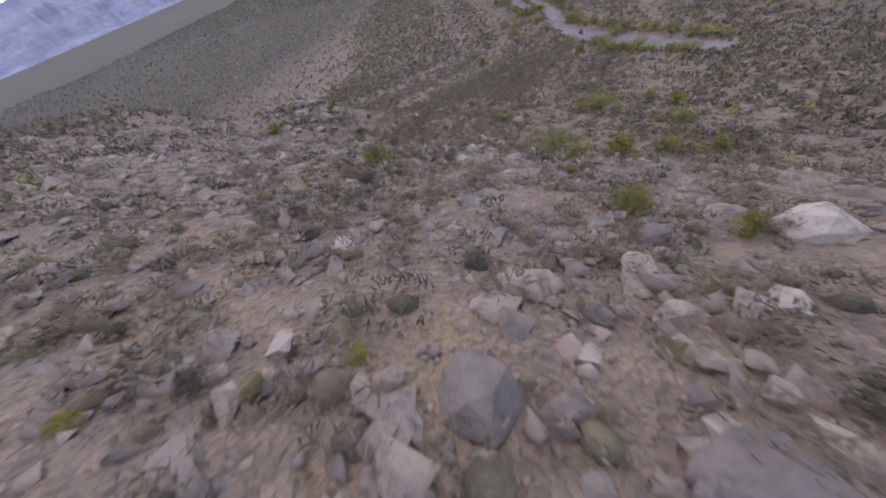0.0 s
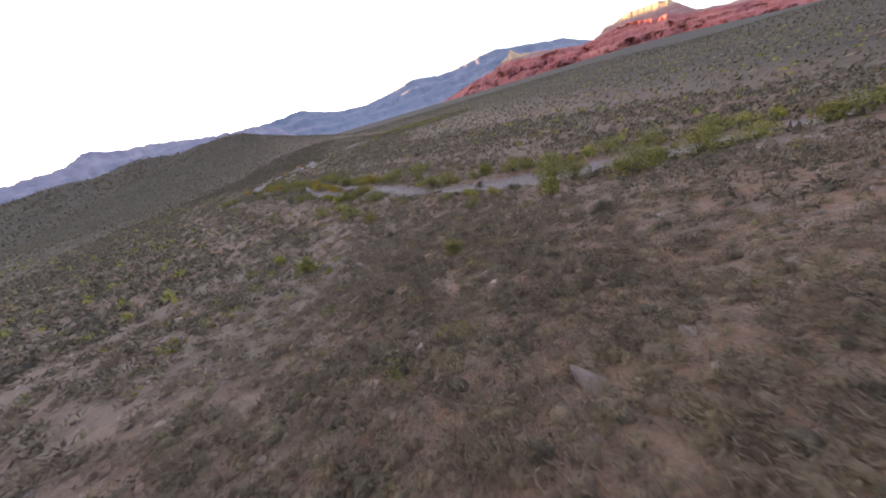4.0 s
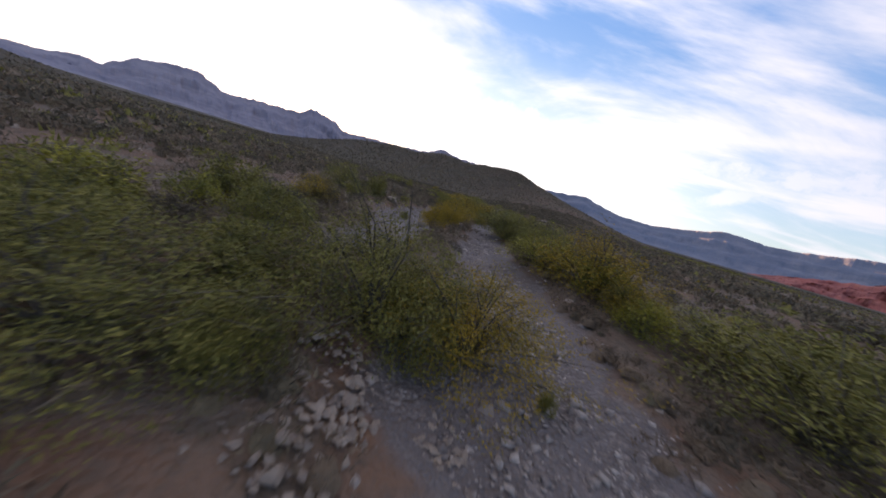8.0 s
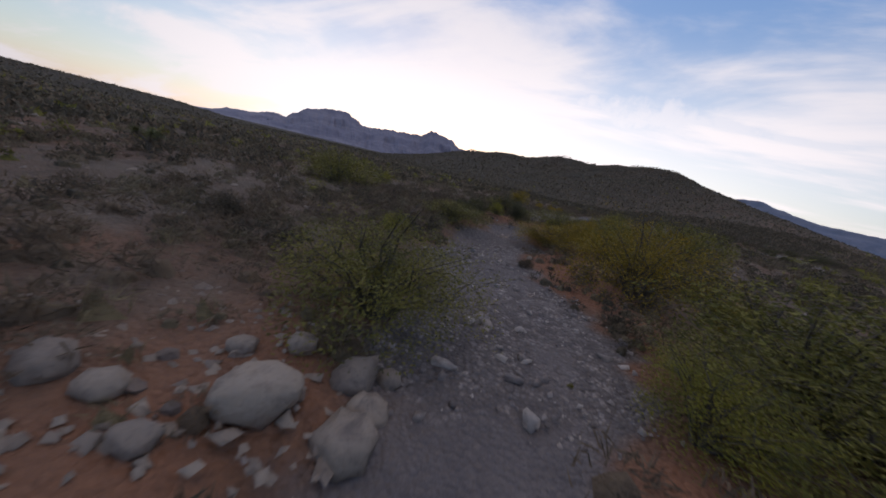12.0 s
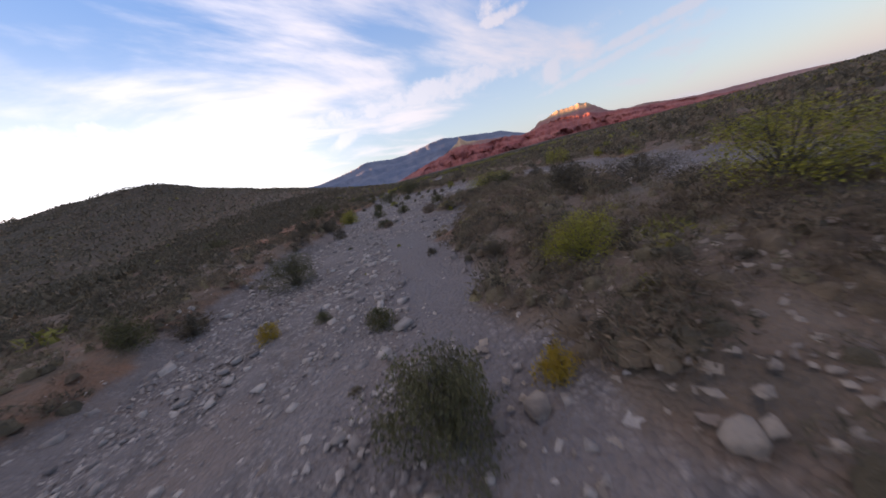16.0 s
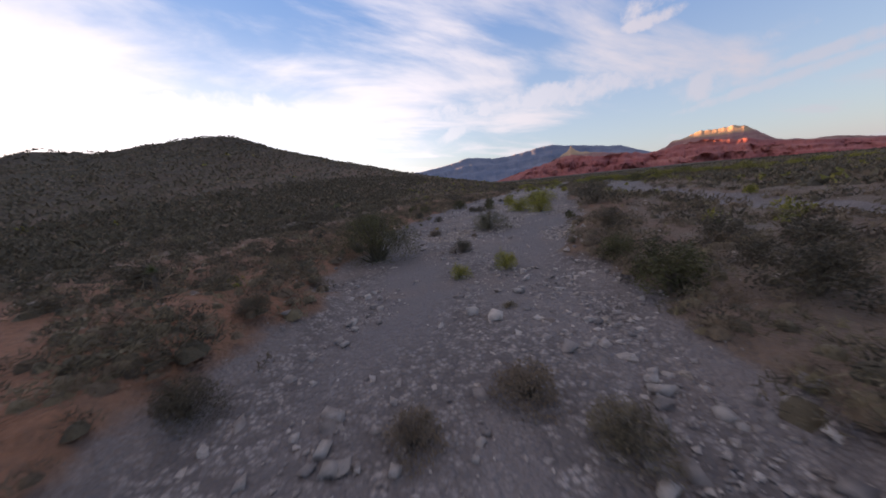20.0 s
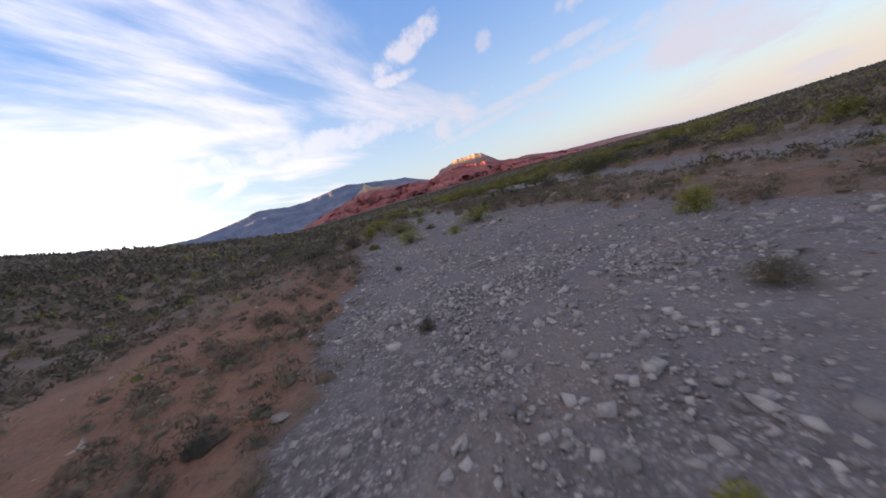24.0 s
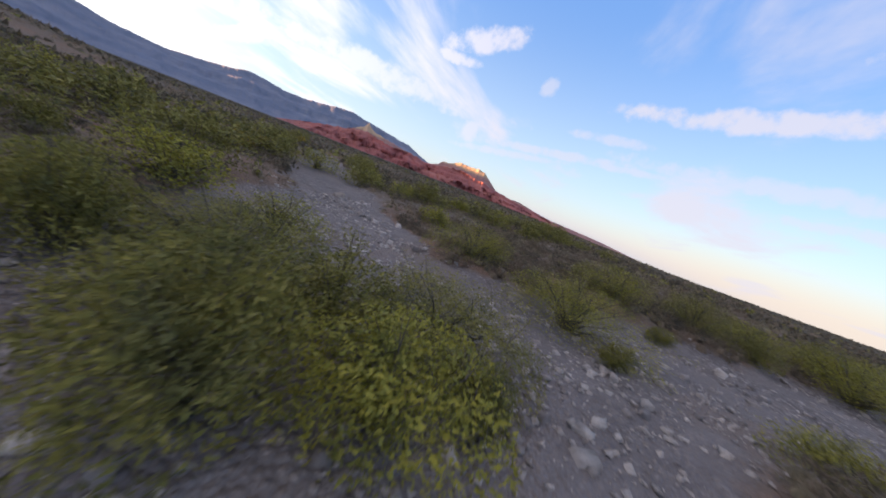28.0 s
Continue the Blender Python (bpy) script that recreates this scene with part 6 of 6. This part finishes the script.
def spread_stones():
    rng = np.random.default_rng(9)
    patch = lambda x, y: 0.32 + 0.68 * ease(-0.05, 0.45, swell(x * 1.5, y * 0.42, 6.0))
    lead = np.array(FLIGHT_LINE[3:], float)
    span = np.hypot(*np.diff(lead, axis=0).T)

    def tries(count):
        """Places strewn over the beds within eight metres of the flight."""
        k = rng.choice(len(span), count, p=span / span.sum())
        u, side = rng.uniform(-0.05, 1.05, count)[:, None], rng.uniform(-8.5, 8.5, count)[:, None]
        along = lead[k + 1] - lead[k]
        x, y = (lead[k] + along * u + side * np.stack([-along[:, 1], along[:, 0]], 1) / span[k][:, None]).T
        ok = bed_mask(x, y) * patch(x, y) * (1 - 0.93 * lane_mask(x, y)) > rng.uniform(0, 1, count)
        return x[ok], y[ok]

    x, y = tries(115000)
    size = np.clip(0.070 * np.exp(rng.normal(0, 0.42, len(x))), 0.035, 0.22)
    tagged(new("gravel_stones", fast_mesh("gravel_stones", *pebbles(rng, x, y, size), STONE)), "pale grey rounded stones strewn over the wash", "stones", kind="stuff")
    x, y = tries(620000)
    size = np.clip(0.042 * np.exp(rng.normal(0, 0.42, len(x))), 0.022, 0.12)
    tagged(new("gravel_chips", fast_mesh("gravel_chips", *pebbles(rng, x, y, size, (CHIP, CHIP_FACES)), STONE)), "small pale stone chips over the wash", "stones", kind="stuff")
    x, y = scatter(rng, 170000, -75, 30, -12, 226, lambda x, y: (1 - bed_mask(x, y)) * 0.35 * (1 - ease(10, 22, path_gap(x, y))))
    size = np.clip(0.075 * np.exp(rng.normal(0, 0.55, len(x))), 0.03, 0.30)
    # cobbles washed up on some stretches
    for ax, ay, reach, count in ((-44.9, 85.0, 1.7, 420), (-32.5, 46.6, 1.3, 330), (-5.9, 12.9, 0.9, 420), (-1.0, 2.6, 0.7, 200), (-38.3, 54.9, 0.55, 160), (-41.6, 143.4, 1.2, 420), (-40.9, 144.6, 0.8, 160)):
        turn, off = rng.uniform(0, 6.3, count), reach * np.sqrt(rng.uniform(0, 1, count))
        x, y = np.append(x, ax + off * np.cos(turn)), np.append(y, ay + off * np.sin(turn))
        size = np.append(size, np.clip(0.075 * np.exp(rng.normal(0, 0.35, count)), 0.04, 0.19))
    tagged(new("bank_stones", fast_mesh("bank_stones", *pebbles(rng, x, y, size, (CHIP, CHIP_FACES)), WARM_STONE)), "loose tan stones among the brush", "stones", kind="stuff")
    x, y = scatter(rng, 330000, -45, 55, -88, -12, lambda x, y: (0.10 + 0.90 * ease(-46, -62, y) * ease(-0.3, 0.8, swell(x * 0.4, y * 0.4, 4.0) + 0.8 * ease(-55, -62, y))) * (1 - ease(14, 30, path_gap(x, y))) * 0.8)
    size = np.clip(0.115 * np.exp(rng.normal(0, 0.55, len(x))), 0.05, 0.55)
    tagged(new("broken_rock", fast_mesh("broken_rock", *pebbles(rng, x, y, size, (CHIP, CHIP_FACES), 0.16), SHARD)), "angular broken grey rock over the hillside", "stones", kind="stuff")
    # the larger stones of the bed that the camera skims past
    kinds = [rock_mesh("stone", 300 + k, STONE, 0.6, 12, 1) for k in range(6)]
    x, y = scatter(rng, 9000, -50, 0, 84, 200, lambda x, y: bed_mask(x, y) * (1 - lane_mask(x, y)) * (1 - ease(2.0, 4.5, path_gap(x, y))))
    for k in range(min(285, len(x))):
        ob = new("stone", kinds[k % 6])
        ob.parent = ground
        s = rng.uniform(0.09, 0.18)
        ob.matrix_basis = pose(x[k], y[k], float(ground_height(x[k], y[k])) + 0.02, rng.uniform(-15, 15), rng.uniform(-15, 15), rng.uniform(0, 360)) @ Matrix.Diagonal((s * 1.2, s, s, 1))


spread_stones()


# ---- low brush that nobody could count ----
def mounds(rng, x, y, width, tall, per, leaf, slim, sides):
    """Low bushes: an uneven dome each, bristling with small loose blades."""
    n = len(x)
    ground_z = ground_height(x, y)
    t = 2 * math.pi * (np.arange(sides) + rng.uniform(-0.3, 0.3, (n, 1)) + rng.uniform(-0.25, 0.25, (n, sides))) / sides
    rings = []
    for rad, up in ((0.27, -0.12), (0.17, 0.28)) if sides > 4 else ((0.40, -0.12),):
        r = rad * width[:, None] * rng.uniform(0.7, 1.15, (n, sides))
        rings.append(np.stack([x[:, None] + r * np.cos(t), y[:, None] + r * np.sin(t), ground_z[:, None] + tall[:, None] * up * rng.uniform(0.75, 1.2, (n, sides))], -1))
    top = np.stack([x + rng.normal(0, 0.06, n) * width, y + rng.normal(0, 0.06, n) * width, ground_z + tall * (0.38 if sides > 4 else 0.86)], -1)[:, None]
    core = np.concatenate(rings + [top], 1)
    k, step = np.arange(sides), core.shape[1]
    nxt, up = (k + 1) % sides, step - 1 - sides
    tris = [np.stack([up + k, up + nxt, np.full(sides, step - 1)], -1)]
    if len(rings) > 1:
        tris += [np.stack([k, nxt, sides + k], -1), np.stack([nxt, sides + nxt, sides + k], -1)]
    faces = (np.concatenate(tris)[None] + step * np.arange(n)[:, None, None]).reshape(-1, 3)
    turn, rad = rng.uniform(0, 6.3, (n, per)), np.sqrt(rng.uniform(0, 1, (n, per)))
    px = x[:, None] + np.cos(turn) * rad * width[:, None] * 0.5
    py = y[:, None] + np.sin(turn) * rad * width[:, None] * 0.5
    pz = ground_z[:, None] + tall[:, None] * np.sqrt(np.maximum(0.02, 1 - rad ** 2)) * rng.uniform(0.55, 1.0, (n, per))
    c = np.stack([px, py, pz], -1).reshape(-1, 3)
    s = np.repeat(leaf * width, per)
    d = rng.normal(0, 1, c.shape) + np.stack([np.cos(turn) * rad, np.sin(turn) * rad, np.full_like(rad, 0.9)], -1).reshape(-1, 3)
    d *= (s / np.linalg.norm(d, axis=1))[:, None]
    w = np.cross(d, rng.normal(0, 1, c.shape))
    w *= (slim * s / np.linalg.norm(w, axis=1))[:, None]
    blades = np.stack([c - d * 0.4 - w, c - d * 0.3 + w, c + d], 1).reshape(-1, 3)
    return np.concatenate([core.reshape(-1, 3), blades]), np.concatenate([faces, n * step + np.arange(3 * n * per).reshape(-1, 3)])


def spread_brush():
    rng = np.random.default_rng(12)
    dry = lambda x, y: (1 - bed_mask(x, y)) * thinned(x, y) * (1 - 0.55 * ease(-54, -63, y) * (1 - ease(14, 24, path_gap(x, y))))
    bare = lambda x, y: 0.68 + 0.32 * ease(-0.7, 0.5, swell(x * 0.5, y * 0.5, 7.0))
    plans = (
        # name, label, material, tries, from, to, widths, height, blades, blade length, blade width, sides of the dome, kept share
        ("dry_grass", "pale straw-coloured grass tufts", STRAW, 300000, -2, 9, (0.14, 0.36), 0.65, 26, 0.40, 0.045, 3, 0.16),
        ("brown_brush", "low grey-brown dry brush", DEAD, 520000, -2, 9, (0.24, 0.70), 0.45, 72, 0.17, 0.085, 6, 0.60),
        ("dark_brush", "low dark olive brush", BLACK, 420000, -2, 9, (0.25, 0.70), 0.50, 84, 0.12, 0.15, 6, 0.26),
        ("sage_brush", "low grey-green brush", SAGE, 520000, -2, 9, (0.24, 0.66), 0.46, 78, 0.115, 0.16, 6, 0.27),
        ("olive_brush", "low olive-green brush", CREOSOTE, 420000, -2, 9, (0.30, 0.75), 0.50, 110, 0.095, 0.18, 6, 0.012),
        ("brown_brush_bank", "grey-brown brush on the banks", DEAD, 320000, 9, 20, (0.32, 0.80), 0.45, 22, 0.24, 0.17, 5, 0.32),
        ("dark_brush_bank", "dark olive brush on the banks", BLACK, 320000, 9, 20, (0.35, 0.90), 0.48, 24, 0.21, 0.23, 5, 0.18),
        ("sage_brush_bank", "grey-green brush on the banks", SAGE, 320000, 9, 20, (0.32, 0.75), 0.45, 26, 0.19, 0.22, 5, 0.17),
        ("olive_brush_bank", "olive-green brush on the banks", CREOSOTE, 320000, 9, 20, (0.45, 1.1), 0.52, 30, 0.17, 0.26, 5, 0.02),
        ("brown_brush_band", "grey-brown brush away from the wash", DEAD, 165000, 19, 50, (0.45, 1.0), 0.42, 4, 0.34, 0.36, 4, 0.28),
        ("dark_brush_band", "dark brush away from the wash", BLACK, 165000, 19, 50, (0.50, 1.10), 0.46, 5, 0.34, 0.36, 4, 0.34),
        ("sage_brush_band", "grey-green brush away from the wash", SAGE, 165000, 19, 50, (0.45, 0.95), 0.42, 4, 0.34, 0.36, 4, 0.15),
        ("olive_brush_band", "olive brush away from the wash", CREOSOTE, 165000, 19, 50, (0.6, 1.4), 0.50, 6, 0.30, 0.40, 4, 0.015),
        ("brown_brush_field", "grey-brown brush dotted over the plain", DEAD, 150000, 46, 180, (0.8, 1.8), 0.25, 1, 0.40, 0.42, 4, 0.16),
        ("dark_brush_field", "dark brush dotted over the plain", BLACK, 150000, 46, 180, (0.7, 1.6), 0.30, 1, 0.40, 0.42, 4, 0.34),
        ("far_brush", "dark brush on the far slopes", BLACK, 130000, 172, 440, (1.5, 3.4), 0.20, 1, 0.40, 0.42, 4, 0.55),
        ("olive_brush_field", "olive brush dotted over the plain", CREOSOTE, 170000, 46, 180, (0.8, 1.8), 0.30, 2, 0.40, 0.42, 4, 0.02),
    )
    # more dark shrubs, few olive ones on the hill by the wash, partly standing in for its shade
    uphill = lambda x, y: ease(-44, -50, x) * ease(88, 104, y)
    gain = {"dark": 2.2, "far_": 1.5, "oliv": -0.9, "sage": -0.6, "dry_": -0.6, "brow": -0.3}
    # the rocky slope grows more straw tufts
    downhill = lambda x, y: ease(-8, -22, y) * ease(-64, -52, y)
    tufts = {"dry_": 3.0, "brow": 0.7, "sage": 0.5}
    for name, label, mat, tries, near, far, (w0, w1), tall, per, leaf, slim, sides, share in plans:
        more, extra = gain.get(name[:4], 0.0), tufts.get(name[:4], 0.0)
        wide = max(0, far - 46)
        x, y = scatter(rng, tries, -90 - wide, 55 + wide, -92 - wide * 0.3, 236 + wide, lambda x, y: dry(x, y) * share * (1 + more * uphill(x, y) + extra * downhill(x, y)) * bare(x, y) * ease(near - 2, near + 4, path_gap(x, y)) * (1 - ease(far - 8, far + 2, path_gap(x, y))))
        w = rng.uniform(w0, w1, len(x))
        tagged(new(name, fast_mesh(name, *mounds(rng, x, y, w, w * tall * rng.uniform(0.7, 1.3, len(x)), per, leaf, slim, sides), mat)), label, "brush", kind="stuff")


spread_brush()
